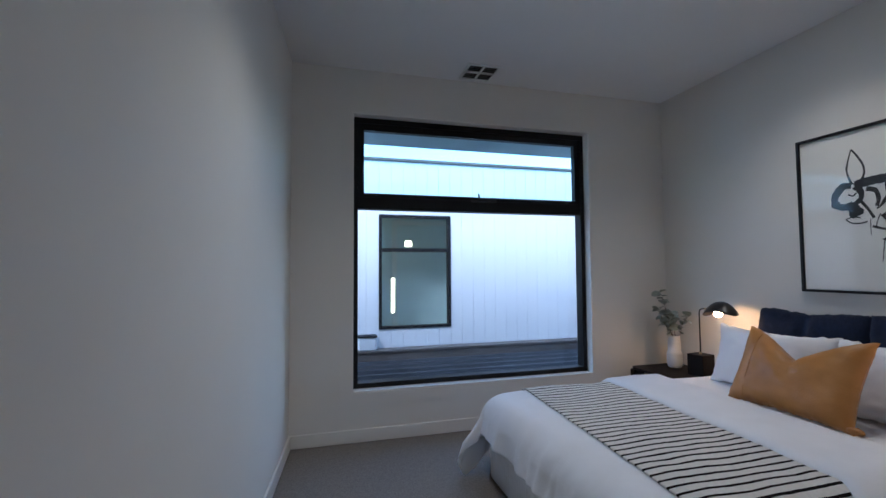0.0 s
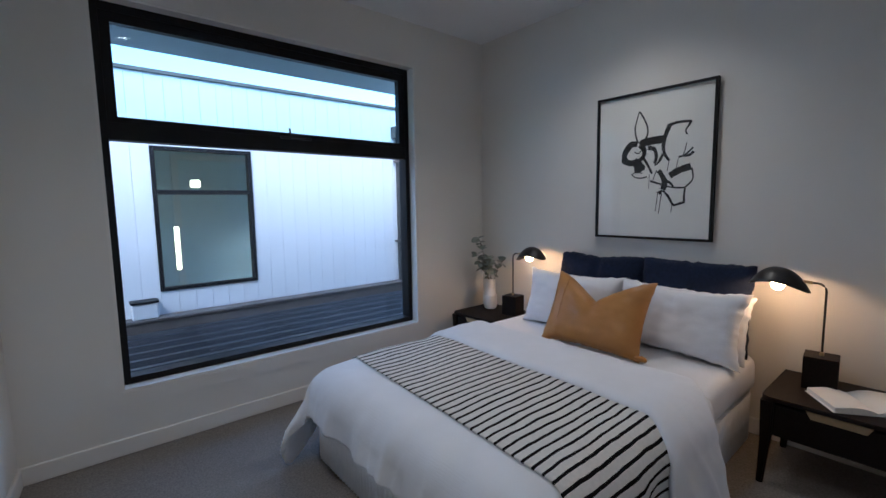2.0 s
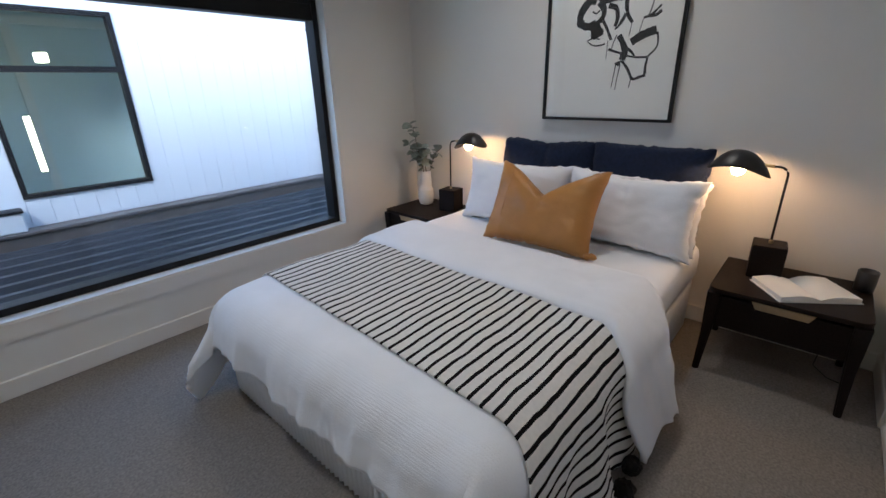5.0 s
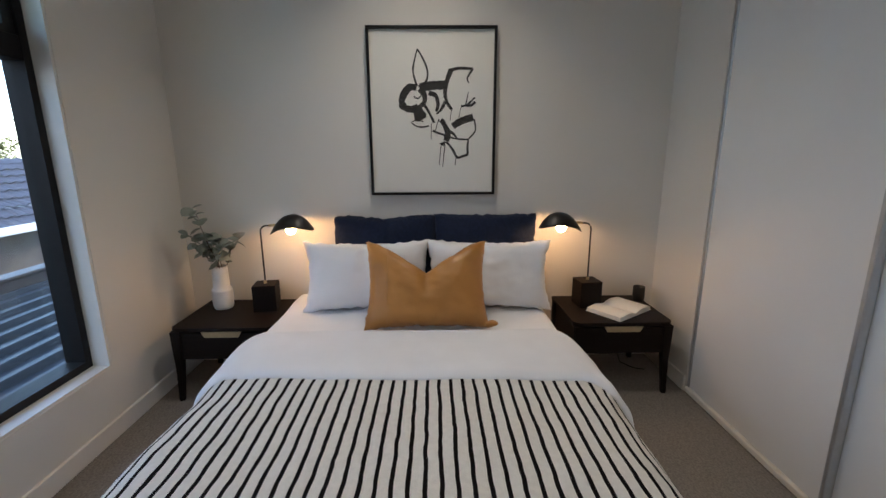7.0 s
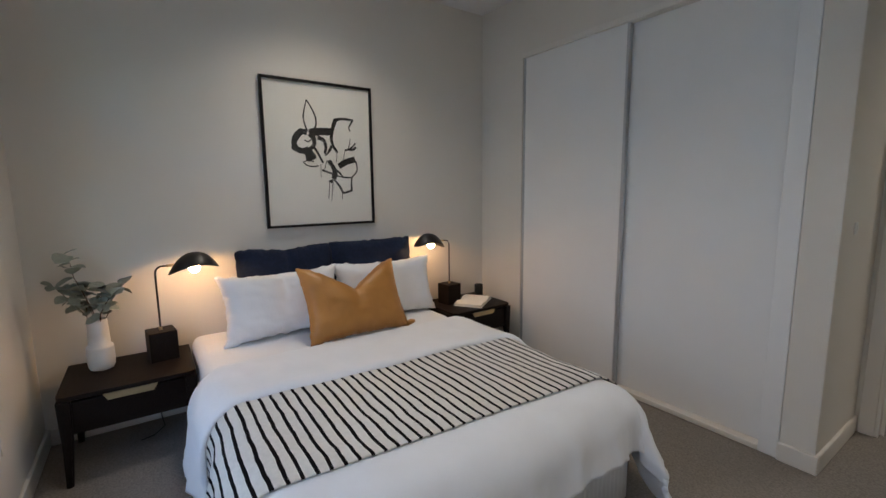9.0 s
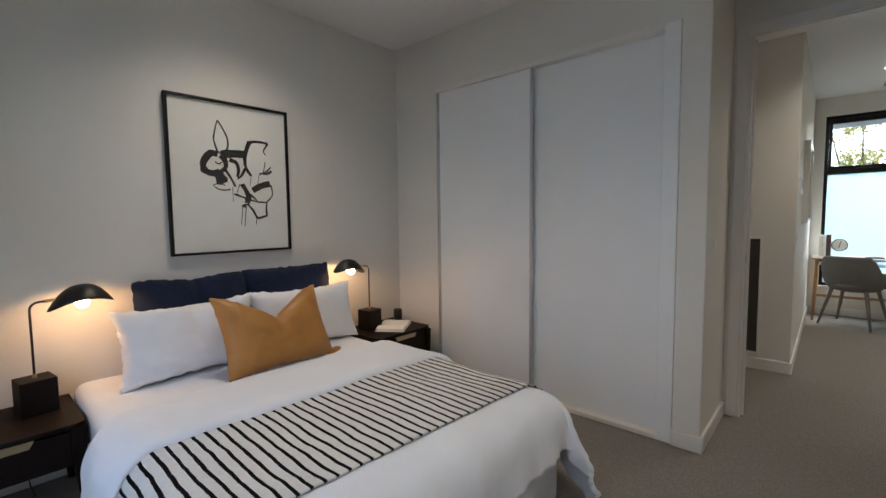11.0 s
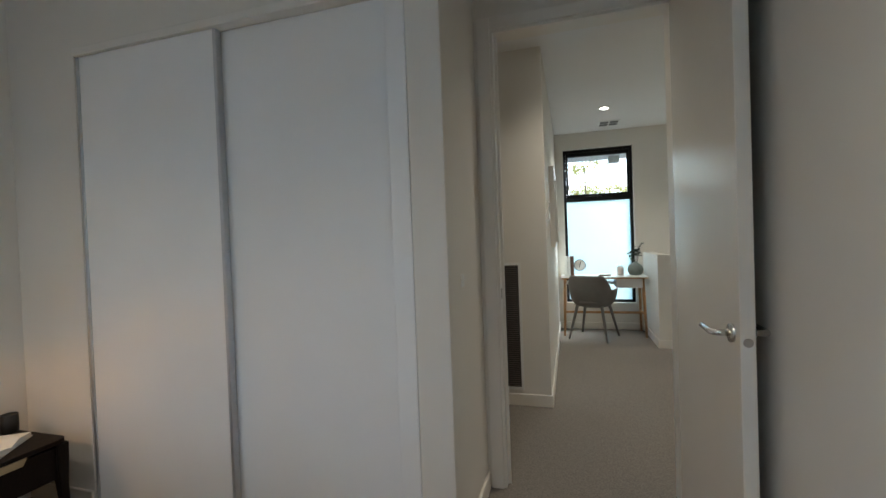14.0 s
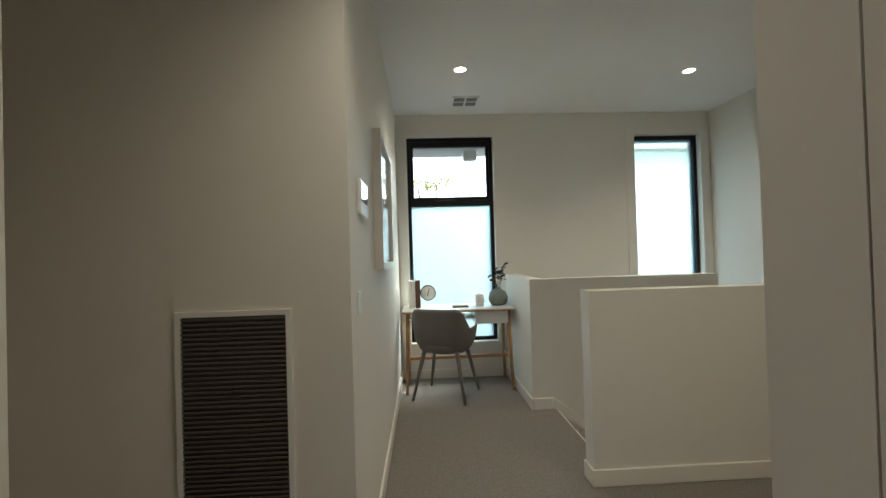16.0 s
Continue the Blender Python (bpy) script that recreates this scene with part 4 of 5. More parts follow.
STALK = [([(5.0, -3.3), (7.3, -6.8), (8.9, -10.9), (8.0, -15.4)], (2.5, 3.6)), ([(7.8, -9.6), (11.2, -10.6), (14.3, -13.7)], (2.2, 0.9)), ([(11.8, -7.1), (17.2, -4.0), (23.7, -2.1)], (4.0, 4.3)), ([(24.3, -3.0), (25.0, -9.6), (21.0, -14.4)], (0.9, 0.9)), ([(21.0, -14.6), (15.4, -14.4), (10.1, -13.4)], (1.1, 0.9)), ([(21.0, -14.8), (20.5, -19.2), (20.7, -22.7)], (0.9, 1.6)), ([(21.1, -23.1), (17.7, -24.3), (14.4, -24.8), (11.5, -19.9), (8.0, -15.8)], (1.6, 1.3)), ([(-0.0, -9.6), (3.4, -10.9), (6.9, -12.0)], (1.3, 1.1)), ([(5.8, -16.1), (6.6, -18.2)], (4.0, 1.1)), ([(3.9, -3.0), (2.5, -6.6), (1.8, -9.6)], (0.7, 0.4))]
DRIPS = [([(-0.7, -5.4), (-0.8, -14.4)], (0.4, 0.4)), ([(5.0, -17.2), (4.3, -23.9), (3.7, -29.3)], (0.5, 0.4)), ([(7.3, -17.5), (6.4, -24.8), (5.8, -30.5)], (0.6, 0.4)), ([(13.8, -24.8), (13.2, -29.5)], (0.5, 0.4))]
bm = bmesh.new()
for k, (pts, w) in enumerate(PETAL + BLOOM + UPRIGHT + STALK + DRIPS):
    stroke(bm, pts, w, k % 6)
part("ink", bm, INK, pic, "loose black brush strokes")
g = part("glazing", box(bmesh.new(), -0.0225, -0.0205, -0.353, 0.353, -0.453, 0.453), PICTURE_GLASS, pic)
g.visible_shadow = False


# ---- ceiling and wall fittings ----
def ceiling_vent(at):
    o = thing("ceiling_vent", at, "square white ceiling vent with dark louvred quarters", "vent", "ceiling vents")
    h = 0.125
    part("frame", cells([-h, -h + 0.018, -0.008, 0.008, h - 0.018, h], [-h, -h + 0.018, -0.008, 0.008, h - 0.018, h], [-0.012, 0], lambda x, y, z: abs(x) > h - 0.018 or abs(y) > h - 0.018 or abs(x) < 0.008 or abs(y) < 0.008), PLASTIC, o)
    # Dark sheet in place of an opening: the duct's shade put into colour.
    part("duct_dark", box(bmesh.new(), -h + 0.01, h - 0.01, -h + 0.01, h - 0.01, -0.003, -0.001), NEARBLACK, o)
    for qx in (-1, 1):
        for qy in (-1, 1):
            for k in range(4):
                bm = box(bmesh.new(), -0.048, 0.048, -0.008, 0.008, -0.001, 0.001)
                bmesh.ops.rotate(bm, verts=bm.verts, matrix=Matrix.Rotation(radians(32), 3, "X"))
                bmesh.ops.translate(bm, verts=bm.verts, vec=(qx * 0.0575, qy * (0.022 + 0.024 * k), -0.008))
                part("slat", bm, VENTGREY, o)
    return o


ceiling_vent((1.14, 3.07, CEILING))
ceiling_vent((-0.385, -3.97, CEILING))
# Fittings for the unseen fill lamps too, not only the visible ones.
for dx, dy in DOWNLIGHTS_AND_FILLS:
    o = thing("downlight", (dx, dy, CEILING), "round white recessed downlight, lit; three of the six unseen, placed for fill", "downlight", "downlights")
    part("bezel", lathe(bmesh.new(), [(0.052, -0.001), (0.054, -0.004), (0.050, -0.008), (0.043, -0.008), (0.043, -0.002)], 32), PLASTIC, o, "", True)
    part("lens", lathe(bmesh.new(), [(0.0425, -0.003), (0.0425, -0.0065)], 32), LED, o, "glowing lens")


def switch(at, turn, label, tall=0.027, wide=0.021):
    o = thing("light_switch", at, label, "switch", "light switches", "", turn)
    part("plate", box(bmesh.new(), -wide, wide, -0.006, 0, -tall, tall, 0.002, 2), PLASTIC, o)
    part("rocker", box(bmesh.new(), -0.009, 0.009, -0.0095, -0.005, -0.016, 0.016, 0.002, 1), PLASTIC, o)


switch((PASS_X, 0.13, 1.11), -90, "white light switch on the wall by the wardrobe")
switch((HALL_X, -1.60, 1.088), -90, "small white square switch on the hall wall", 0.042, 0.035)

grille = thing("return_air_grille", (0.69, GRILLE_Y, 0.608), "tall louvred return air grille in the hall wall", "grille")
part("frame", cells([-0.19, -0.172, 0.172, 0.19], [0, 0.012], [-0.485, -0.467, 0.467, 0.485], lambda x, y, z: abs(x) > 0.172 or abs(z) > 0.467), PLASTIC, grille, "white frame")
# Flat dark sheet on the wall stands for the unlit duct behind the slats.
part("duct_dark", box(bmesh.new(), -0.173, 0.173, 0.0005, 0.002, -0.468, 0.468), NEARBLACK, grille)
slat = None
for k in range(58):
    if slat is None:
        slat = part("slat", box(bmesh.new(), -0.1715, 0.1715, 0.003, 0.011, -0.0028, 0.0028), FLASHING, grille)
        sm = slat.data
    else:
        slat = new("slat", sm)
        slat.parent = grille
    slat.location = (0, 0, -0.459 + 0.0161 * k)

panel = thing("intercom_panel", (HALL_X, -1.72, 1.497), "white glossy wall panel on the hall wall", "control panel", turn=-90)
part("case", box(bmesh.new(), -0.10, 0.10, -0.016, 0, -0.072, 0.072, 0.005, 2), PLASTIC, panel)
part("screen", box(bmesh.new(), -0.088, 0.088, -0.0175, -0.0155, -0.018, 0.060), mat("dark_screen", (0.35, 0.36, 0.37), 0.06, vary=0.02), panel, "glossy screen")

hp = thing("hall_picture", (HALL_X, -2.58, 1.56), "white framed picture under glass on the hall wall", "picture", turn=-90)
part("frame", cells([-0.38, -0.345, 0.345, 0.38], [-0.045, 0], [-0.37, -0.335, 0.335, 0.37], lambda x, y, z: abs(x) > 0.345 or abs(z) > 0.335), TRIM, hp)
part("print", box(bmesh.new(), -0.345, 0.345, -0.018, -0.002, -0.335, 0.335), PAPER, hp, "pale print")
g = part("glazing", box(bmesh.new(), -0.345, 0.345, -0.030, -0.027, -0.335, 0.335), PICTURE_GLASS, hp)
g.visible_shadow = False

strike = thing("strike_plate", (JAMB_E - 0.025, DOOR_Y - 0.025, 0.998), "small satin chrome strike plate in the door lining", "strike plate")
part("plate", box(bmesh.new(), -0.002, 0, -0.014, 0.014, -0.028, 0.028, 0.001, 1), CHROME, strike)

# ---- study nook ----
desk = thing("desk", (-0.26, -4.09, 0), "white topped writing desk on oak trestle legs", "desk")
part("top", box(bmesh.new(), -0.515, 0.515, -0.235, 0.235, 0.745, 0.757, 0.002, 1), PLASTIC, desk, "white desktop")
part("edge", box(bmesh.new(), -0.514, 0.514, -0.234, 0.234, 0.733, 0.7445), OAK, desk, "oak edge")
part("drawer", box(bmesh.new(), -0.455, -0.155, -0.20, 0.20, 0.615, 0.732, 0.003, 1), PLASTIC, desk, "white drawer")
part("shelf", box(bmesh.new(), -0.15, 0.455, -0.20, 0.20, 0.665, 0.675), PLASTIC, desk, "thin white shelf")
for sx in (-1, 1):
    for sy in (-1, 1):
        bm = tube(bmesh.new(), [(sx * 0.465, sy * 0.15, 0.734), (sx * 0.485, sy * 0.21, 0.0)], 0.020, 10, 0.014)
        part("leg", bm, OAK, desk, "", True)
    part("rail", tube(bmesh.new(), [(sx * 0.478, -0.185, 0.28), (sx * 0.478, 0.185, 0.28)], 0.012, 8), OAK, desk, "", True)
part("stretcher", box(bmesh.new(), -0.478, 0.478, -0.012, 0.012, 0.262, 0.292, 0.004, 1), OAK, desk)

chair = thing("desk_chair", (-0.13, -3.83, 0), "grey upholstered tub armchair with slim tapered legs, at the desk", "chair", turn=-22)
bm = bmesh.new()
n, m = 36, 14
grid = []
for j in range(m + 1):
    row = []
    t = j / m
    for i in range(n + 1):
        a = math.pi * (-0.20 + 1.40 * i / n)
        c, sn = math.cos(a), math.sin(a)
        q = (abs(c) ** 3.4 + abs(sn) ** 3.4) ** (-1 / 3.4)
        rise = min(1.0, max(0.0, (sn * q - 0.42) / 0.5))
        back = rise * rise * (3 - 2 * rise)
        hgt = 0.415 + t * (0.205 + 0.175 * back)
        tuck = 0.80 + 0.20 * min(1.0, t * 2.2) ** 0.6
        rx, ry = (0.235 + 0.03 * t) * tuck, (0.20 + 0.045 * t) * tuck
        row.append(bm.verts.new((rx * c * q, ry * sn * q, hgt)))
    grid.append(row)
for j in range(m):
    for i in range(n):
        bm.faces.new((grid[j][i], grid[j][i + 1], grid[j + 1][i + 1], grid[j + 1][i]))
sh = part("backrest", bm, CHAIRSHELL, chair, "wraparound back and arms", True)
md = sh.modifiers.new("thickness", "SOLIDIFY")
md.thickness, md.offset = 0.018, 0
bm = bmesh.new()
lathe(bm, [(0.14, 0.395), (0.20, 0.42), (0.222, 0.455), (0.215, 0.478), (0.15, 0.480), (0.02, 0.472)], 40)
for v in bm.verts:
    v.co.y = v.co.y * 1.0 - (0.05 if v.co.y < -0.05 else 0)
part("seat", bm, CHAIRSHELL, chair, "", True)
for sx in (-1, 1):
    for sy in (-1, 1):
        part("leg", tube(bmesh.new(), [(sx * 0.15, sy * 0.14, 0.42), (sx * 0.235, sy * 0.225, 0.0)], 0.020, 10, 0.011), CHAIRSHELL, chair, "", True)

for x, w, hgt, mt, lab in ((0.185, 0.035, 0.26, PAPER, "tall white book standing on the desk"), (0.150, 0.028, 0.255, PAPER, "white book standing on the desk"), (0.110, 0.045, 0.265, BROWNBOOK, "thick dark brown book standing on the desk")):
    o = thing("book", (x, -4.16, 0.757), lab, "book", "books on the desk")
    part("cover", cells([-w / 2, -w / 2 + 0.003, w / 2 - 0.003, w / 2], [-0.09, 0.087, 0.09], [0, hgt], lambda a, b, c: abs(a) > w / 2 - 0.003 or b > 0.087), mt, o)
    part("pages", box(bmesh.new(), -w / 2 + 0.003, w / 2 - 0.003, -0.086, 0.087, 0.003, hgt - 0.003), PAPER, o)
clock = thing("desk_clock", (0.012, -4.12, 0.757), "round white desk clock on a wire stand", "clock")
for nm, prof, mt in (("case", [(0.070, 0.0), (0.075, 0.004), (0.075, 0.026), (0.071, 0.030), (0.066, 0.030)], NEARBLACK), ("dial", [(0.066, 0.0302), (0.066, 0.0322)], PAPER)):
    bm = lathe(bmesh.new(), prof, 36)
    bmesh.ops.rotate(bm, verts=bm.verts, matrix=Matrix.Rotation(radians(-90), 3, "X"))
    bmesh.ops.translate(bm, verts=bm.verts, vec=(0, 0, 0.14))
    part(nm, bm, mt, clock, "", True)
for ang, ln in ((-15, 0.048), (170, 0.034)):
    bm = box(bmesh.new(), -0.0035, 0.0035, 0.0324, 0.0334, -0.004, ln)
    bmesh.ops.rotate(bm, verts=bm.verts, matrix=Matrix.Rotation(radians(ang), 3, "Y"))
    bmesh.ops.translate(bm, verts=bm.verts, vec=(0, 0, 0.14))
    part("clock_hand", bm, INK, clock)
part("stand", tube(bmesh.new(), [(-0.07, 0.015, 0.14), (-0.072, 0.015, 0.003), (0.072, 0.015, 0.003), (0.07, 0.015, 0.14)], 0.0025, 6), TRACK, clock)
nb2 = thing("notebook", (-0.29, -4.05, 0.757), "small stack of two notebooks lying on the desk", "notebook")
part("cover", box(bmesh.new(), -0.075, 0.075, -0.05, 0.05, 0, 0.012, 0.002, 1), BROWNBOOK, nb2)
part("pages", box(bmesh.new(), -0.07, 0.07, -0.05, 0.048, 0.0125, 0.026, 0.002, 1), PAPER, nb2)
pc = thing("pencil_cup", (-0.485, -4.10, 0.757), "white pencil cup with pale pencils", "pencil cup")
part("cup", lathe(bmesh.new(), [(0.038, 0), (0.042, 0.003), (0.042, 0.105), (0.039, 0.105), (0.039, 0.01)], 28), CERAMIC, pc, "", True)
for k in range(4):
    a = 1.6 * k
    part("pencil", tube(bmesh.new(), [(0.012 * math.cos(a), 0.012 * math.sin(a), 0.012), (0.034 * math.cos(a), 0.03 * math.sin(a), 0.145)], 0.0035, 6), PAPER, pc)
rv = thing("round_vase", (-0.665, -4.10, 0.757), "round sage green ceramic vase on the desk", "vase")
part("body", lathe(bmesh.new(), [(0.04, 0), (0.07, 0.008), (0.092, 0.045), (0.094, 0.08), (0.078, 0.125), (0.040, 0.152), (0.028, 0.16), (0.026, 0.172), (0.021, 0.172), (0.021, 0.13)], 36), SAGE, rv, "", True)
DEEP = leaf_mesh("dark_leaf", 1.0, 0.6, mat("dark_green_leaf", (0.03, 0.055, 0.03), 0.5, vary=0.3, scale=30))
branches("leafy_sprigs", (-0.665, -4.10, 0.925), [(-0.07, 0.02, 0.24), (0.02, 0.02, 0.17), (0.05, -0.02, 0.13), (-0.03, 0.03, 0.16)], DEEP, "dark green leafy sprigs in the round vase", "branches", 0.05, 9)

# ---- outside, north ----
setting("ground", cells([-400, 400], [-400, 400], [-3.4, -3.1], lambda x, y, z: True), GRASS, "dull suburban ground far below the windows", "ground")
setting("eave_north", cells([-6, 7], [NORTH + 0.2, 3.93, 3.95], [2.345, 2.36, 2.52], lambda x, y, z: z < 2.36 or y > 3.93), SOFFIT, "grey eave soffit over the bedroom window", "eave")
setting("eave_south", cells([-6, 4], [-4.98, -4.96, SOUTH - 0.2], [2.40, 2.415, 2.57], lambda x, y, z: z < 2.415 or y < -4.96), SOFFIT, "grey eave soffit over the study windows", "eave")
setting("facade_north", cells([-6, -0.6, 3.1, 9], [NORTH + 0.0, NORTH + 0.2], [-3.1, 0.0, CEILING], lambda x, y, z: x < -0.6 or x > 3.1 or z < 0), CLAD, "white outer wall of the house below the window", "facade")
setting("roof", cells([-6, 9], [-5.0, 3.95], [2.86, 2.95], lambda x, y, z: True), ROOFMETAL, "flat metal roof over the upper floor", "roof")

nb = thing("neighbour_house", (0, 6.0, 0), "white board-clad neighbouring house with a lit window", "house")
NX0, NX1, NZ0, NZ1, NTOP, NBASE = 0.73, 1.75, 0.41, 1.98, 2.70, 0.16
part("wall", cells([-6, NX0, NX1, 4.05], [0.02, 0.2], [-3.1, NZ0, NZ1, NTOP], lambda x, y, z: not (NX0 < x < NX1 and NZ0 < z < NZ1)), CLAD, nb)
part("side_wall", cells([3.9, 4.05], [0.2, 6], [-3.1, NTOP], lambda x, y, z: True), CLAD, nb)
part("parapet_cap", box(bmesh.new(), -6, 4.1, -0.03, 0.24, NTOP + 0.03, NTOP + 0.07, 0.004, 1), FLASHING, nb, "dark metal parapet cap")
part("corner_post", box(bmesh.new(), 4.0, 4.09, -0.012, 0.1, NBASE, NTOP, 0.003, 1), CLAD, nb)
made = {}
x = NX0 - 20 * 0.17
while x < 3.99:
    x1 = x + 0.17
    spans = [(NBASE, NTOP + 0.03)]
    if x1 > NX0 + 0.005 and x < NX1 - 0.005:
        spans = [(NBASE, NZ0 - 0.002), (NZ1 + 0.002, NTOP + 0.03)]
    for za, zb in spans:
        key = (za, zb)
        if key not in made:
            p = part("board", box(bmesh.new(), 0.0008, 0.1692, 0.0, 0.0195, za, zb), CLAD, nb)
            bmv = bmesh.new()
            bmv.from_mesh(p.data)
            bmesh.ops.bevel(bmv, geom=[e for e in bmv.edges if abs(e.verts[0].co.z - e.verts[1].co.z) > 0.1 and e.verts[0].co.y < 0.01], offset=0.0025, segments=1, affect="EDGES")
            bmv.to_mesh(p.data)
            bmv.free()
            made[key] = p.data
        else:
            p = new("board", made[key])
            p.parent = nb
        p.location.x = x
    x = x1
part("downpipe", box(bmesh.new(), 3.83, 3.92, -0.10, -0.03, NBASE, 2.34, 0.012, 2), NEARBLACK, nb, "dark square downpipe")
part("rainhead", box(bmesh.new(), 3.77, 3.95, -0.16, -0.005, 2.30, 2.47, 0.01, 1), NEARBLACK, nb, "grey rain head")
for z in (0.75, 1.95):
    part("bracket", box(bmesh.new(), 3.79, 3.96, -0.105, -0.02, z, z + 0.03), FLASHING, nb)
nw = part("window_frame", ring_y(NX0, NX1, NZ0, NZ1, (0.04, 0.04, 0.035, 0.04), -0.015, 0.08), BLACKALU, nb, "black window frame")
part("transom", box(bmesh.new(), NX0 + 0.04, NX1 - 0.04, -0.014, 0.07, 1.465, 1.515), BLACKALU, nb)
for za, zb in ((NZ0 + 0.03, 1.47), (1.51, NZ1 - 0.035)):
    pane(NX0 + 0.035, NX1 - 0.035, za, zb, 0.03, TINT, nb)
part("room_inside", cells([NX0 - 0.8, NX0 - 0.7, NX1 + 1.0, NX1 + 1.1], [0.2, 1.3, 1.4], [-0.2, -0.1, 2.3, 2.4], lambda x, y, z: not (NX0 - 0.7 < x < NX1 + 1.0 and y < 1.3 and -0.1 < z < 2.3)), TEAL, nb, "dim room behind the window")
part("door_panel", ring_y(1.1, 2.2, -0.1, 2.05, (0.08, 0.08, 0.0, 0.08), 1.27, 1.3), PLASTIC, nb, "pale door frame in the room")
part("tube_lamp", tube(bmesh.new(), [(0.965, 0.28, 0.60), (0.965, 0.28, 1.10)], 0.026, 14), STRIP, nb, "lit tube pendant", True)
part("square_lamp", box(bmesh.new(), 1.20, 1.30, 0.55, 0.64, 1.57, 1.66, 0.01, 1), STRIP, nb, "small lit square lamp")
part("vent_box", box(bmesh.new(), 0.45, 0.68, -0.16, -0.002, 0.16, 0.325, 0.01, 1), SOFFIT, nb, "small pale box at the wall's foot")
part("vent_lid", box(bmesh.new(), 0.44, 0.69, -0.17, -0.002, 0.3255, 0.35, 0.004, 1), BLACKALU, nb, "dark lid")

low = thing("low_roof", (0, 0, 0), "low ribbed grey metal roof between the houses", "roof")
bm = bmesh.new()
prof = []
y, k = 3.50, 0
while y < 5.86:
    for dy, dz in ((0, 0), (0.10, 0), (0.125, 0.048), (0.17, 0.048), (0.20, 0.0)):
        prof.append((y + dy, -0.16 + 0.055 * (y + dy - 3.5) + dz))
    y += 0.2
rows = [[bm.verts.new((xx, a, b)) for a, b in prof] for xx in (-6, 0, 4, 10)]
for r0, r1 in zip(rows, rows[1:]):
    for i in range(len(prof) - 1):
        bm.faces.new((r0[i], r0[i + 1], r1[i + 1], r1[i]))
sheet = part("sheet", bm, ROOFMETAL, low)
md = sheet.modifiers.new("thickness", "SOLIDIFY")
md.thickness = 0.004
part("flashing", box(bmesh.new(), -6, 10, 5.84, 5.985, -0.10, 0.125, 0.01, 1), FLASHING, low, "brownish flashing along the wall's foot")
part("capping", box(bmesh.new(), -6, 10, 5.82, 5.999, 0.126, 0.158, 0.006, 1), FLASHING, low, "folded metal capping strip")
part("fascia", box(bmesh.new(), -6, 10, 3.5, 5.98, -0.5, -0.24), FLASHING, low)

tr = thing("tiled_house", (0, 0, 0), "house with a dark tiled hip roof and white gutter", "house")
part("wall", cells([5.2, 16], [9.3, 18], [-3.1, 0.05], lambda x, y, z: True), FLASHING, tr)
part("gutter", box(bmesh.new(), 4.9, 16.3, 8.85, 9.0, -0.02, 0.12, 0.02, 2), CLAD, tr, "white gutter")
bm = bmesh.new()
courses, per = 9, 46
for j in range(courses):
    y0, z0 = 8.95 + 0.28 * j, 0.10 + 0.125 * j
    xa, xb = 4.95 + 0.26 * j, 16.2 - 0.26 * j
    if xb - xa < 1:
        break
    lo, hi = [], []
    for k in range(per * 3 + 1):
        xx = xa + (xb - xa) * k / (per * 3)
        w = 0.018 * math.cos(2 * math.pi * xx / 0.23)
        lo.append(bm.verts.new((xx, y0 - 0.03, z0 + 0.02 + w)))
        hi.append(bm.verts.new((xx, y0 + 0.29, z0 + 0.125 + w * 0.6)))
    for k in range(per * 3):
        bm.faces.new((lo[k], lo[k + 1], hi[k + 1], hi[k]))
rt = part("roof_tiles", bm, ROOFTILE, tr, "overlapping courses of dark tiles")
md = rt.modifiers.new("thickness", "SOLIDIFY")
md.thickness = 0.02


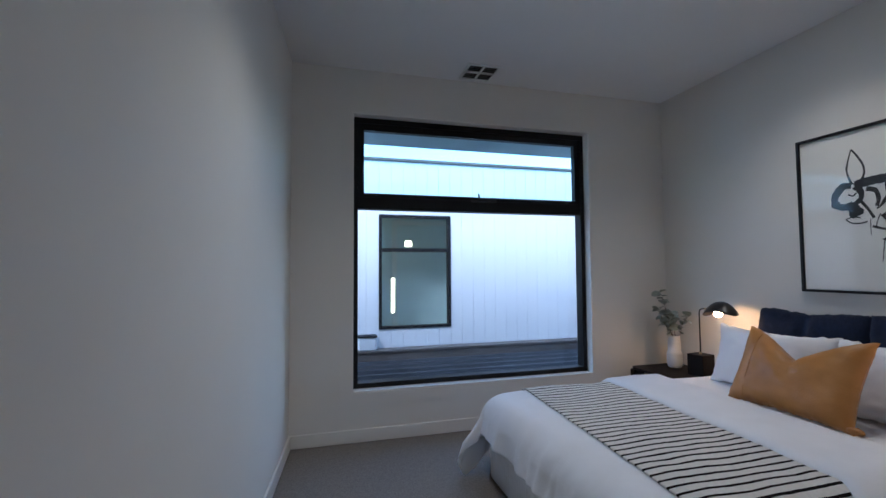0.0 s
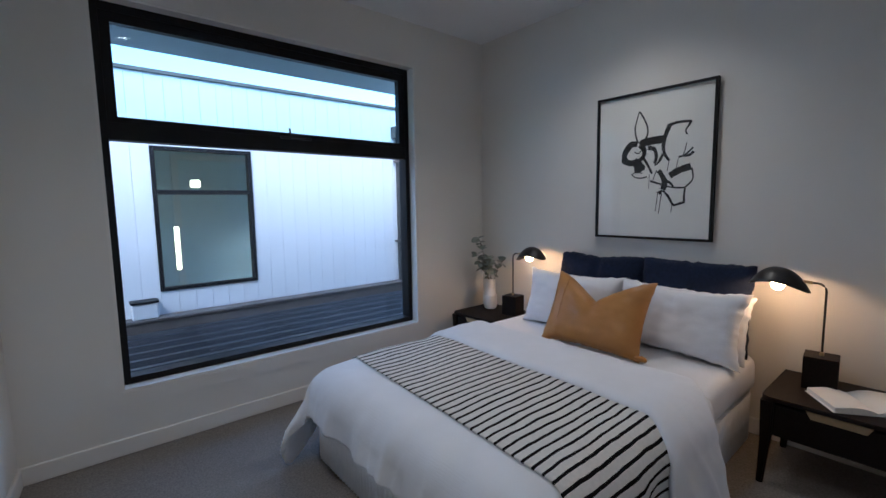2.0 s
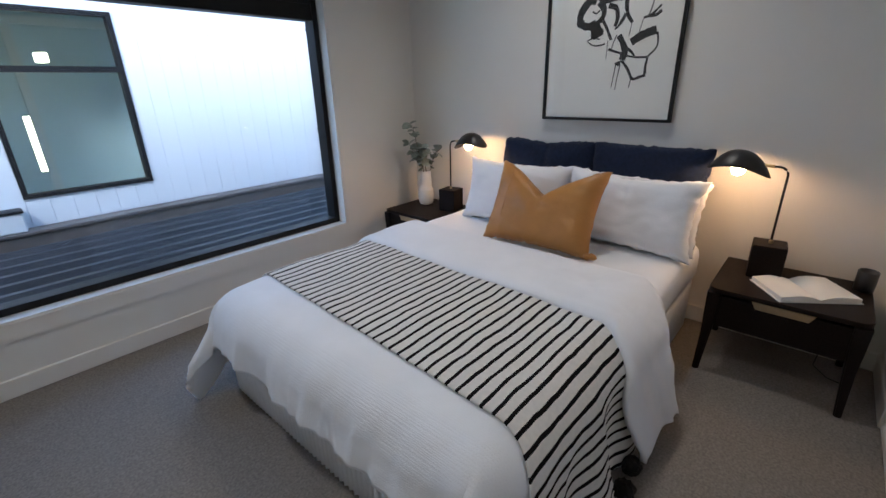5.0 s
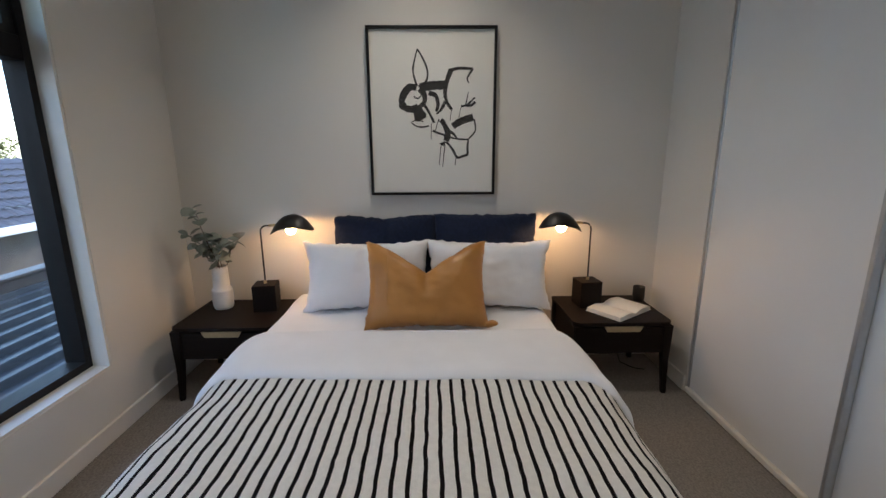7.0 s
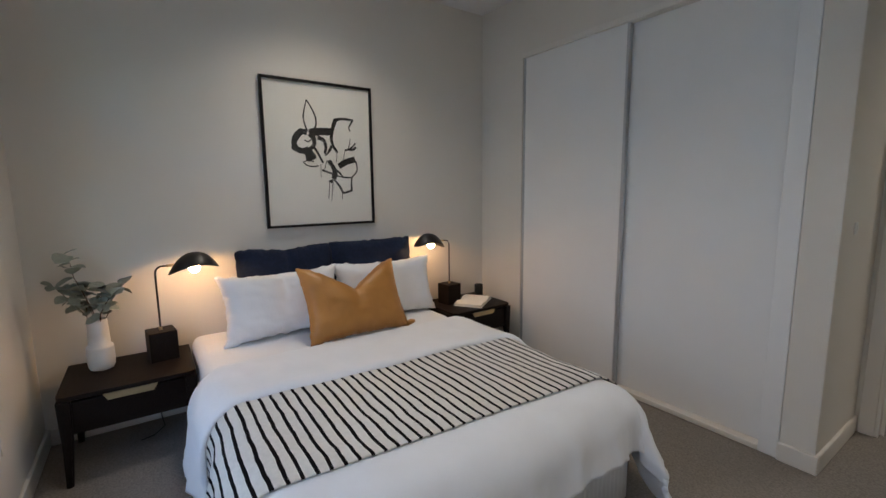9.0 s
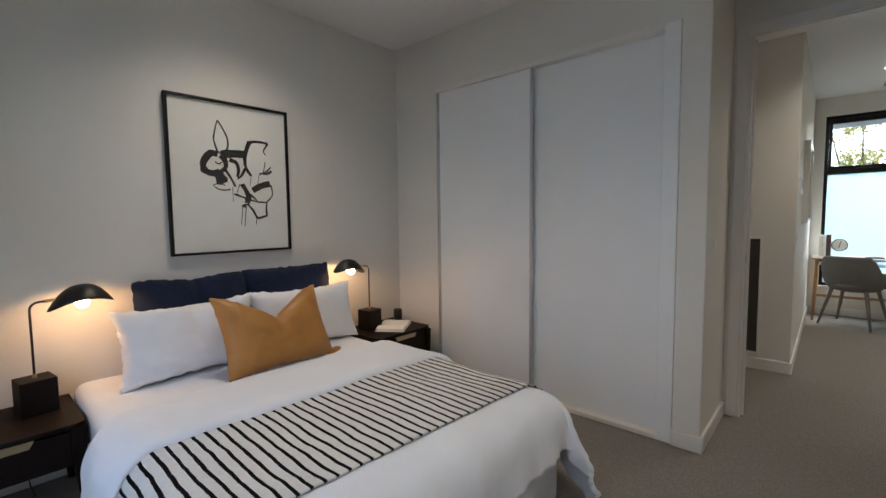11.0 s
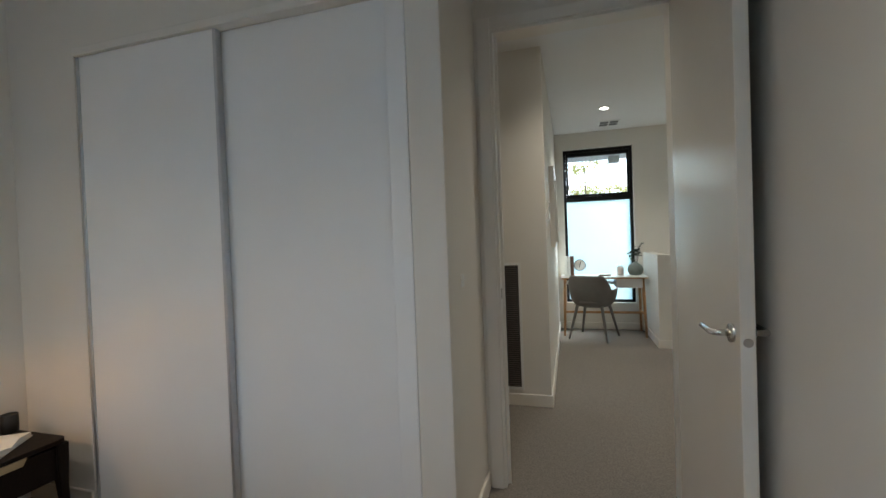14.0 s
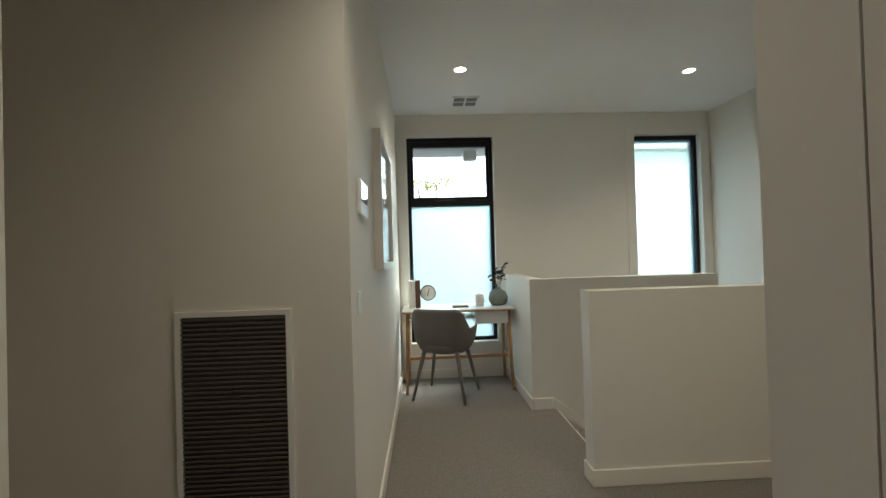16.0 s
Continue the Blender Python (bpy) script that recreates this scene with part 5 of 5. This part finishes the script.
def tree(at, height, spread, seed, clumps, label, leaves):
    rnd = random.Random(seed)
    o = thing("tree", at, label, "tree", "trees beyond the houses")
    bm = bmesh.new()
    tube(bm, [(0, 0, 0), (0.1, 0.05, height * 0.35), (-0.05, 0.1, height * 0.62)], 0.25, 9, 0.13)
    tips = []
    for k in range(9):
        a, hz = rnd.uniform(0, 6.28), height * rnd.uniform(0.6, 0.93)
        rr = spread * rnd.uniform(0.35, 0.95)
        tip = Vector((rr * math.cos(a), rr * math.sin(a), hz))
        tube(bm, [(0, 0.05, height * rnd.uniform(0.35, 0.58)), tip * 0.5 + Vector((0, 0, hz * 0.18)), tip], 0.09, 6, 0.025)
        tips.append(tip)
    part("trunk", bm, BARK, o, "", True)
    verts, faces = [], []
    for k in range(clumps):
        c = rnd.choice(tips) + Vector((rnd.gauss(0, 0.30), rnd.gauss(0, 0.30), rnd.gauss(0, 0.17))) * spread * 0.75
        for q in range(7):
            p = c + Vector((rnd.gauss(0, 0.16), rnd.gauss(0, 0.16), rnd.gauss(0, 0.12)))
            a = Vector((rnd.uniform(-1, 1), rnd.uniform(-1, 1), rnd.uniform(-1, 1))).normalized() * 0.085
            b = a.cross(Vector((rnd.uniform(-1, 1), rnd.uniform(-1, 1), rnd.uniform(-1, 1)))).normalized() * 0.045
            i = len(verts)
            verts += [p - a, p + b, p + a, p - b]
            faces.append((i, i + 1, i + 2, i + 3))
    me = bpy.data.meshes.new("crown")
    me.from_pydata(verts, [], faces)
    me.materials.append(leaves)
    c = new("crown", me)
    c.parent = o
    return o


tree((-1.0, -24, -3.1), 8.9, 2.3, 1, 420, "spreading gum tree with a yellow-green open crown", PALELEAF)
tree((3.2, -27, -3.1), 7.6, 2.2, 2, 380, "gum tree with a yellow-green open crown", PALELEAF)
tree((-6.5, -30, -3.1), 8.2, 2.6, 5, 420, "gum tree with a yellow-green open crown", PALELEAF)
for k, (x, y, hgt) in enumerate(((13, 26, 5.5), (17.5, 29, 5.9), (22, 27, 5.6), (27, 33, 6.3))):
    tree((x, y, -3.1), hgt, 3.0, 20 + k, 1700, "bushy green tree behind the tiled roof", FOLIAGE)
sensor = thing("outdoor_sensor", (-0.50, -4.72, 2.40), "small white sensor box under the eave", "sensor")
part("case", box(bmesh.new(), -0.075, 0.075, -0.05, 0.05, -0.10, 0, 0.008, 2), PLASTIC, sensor)
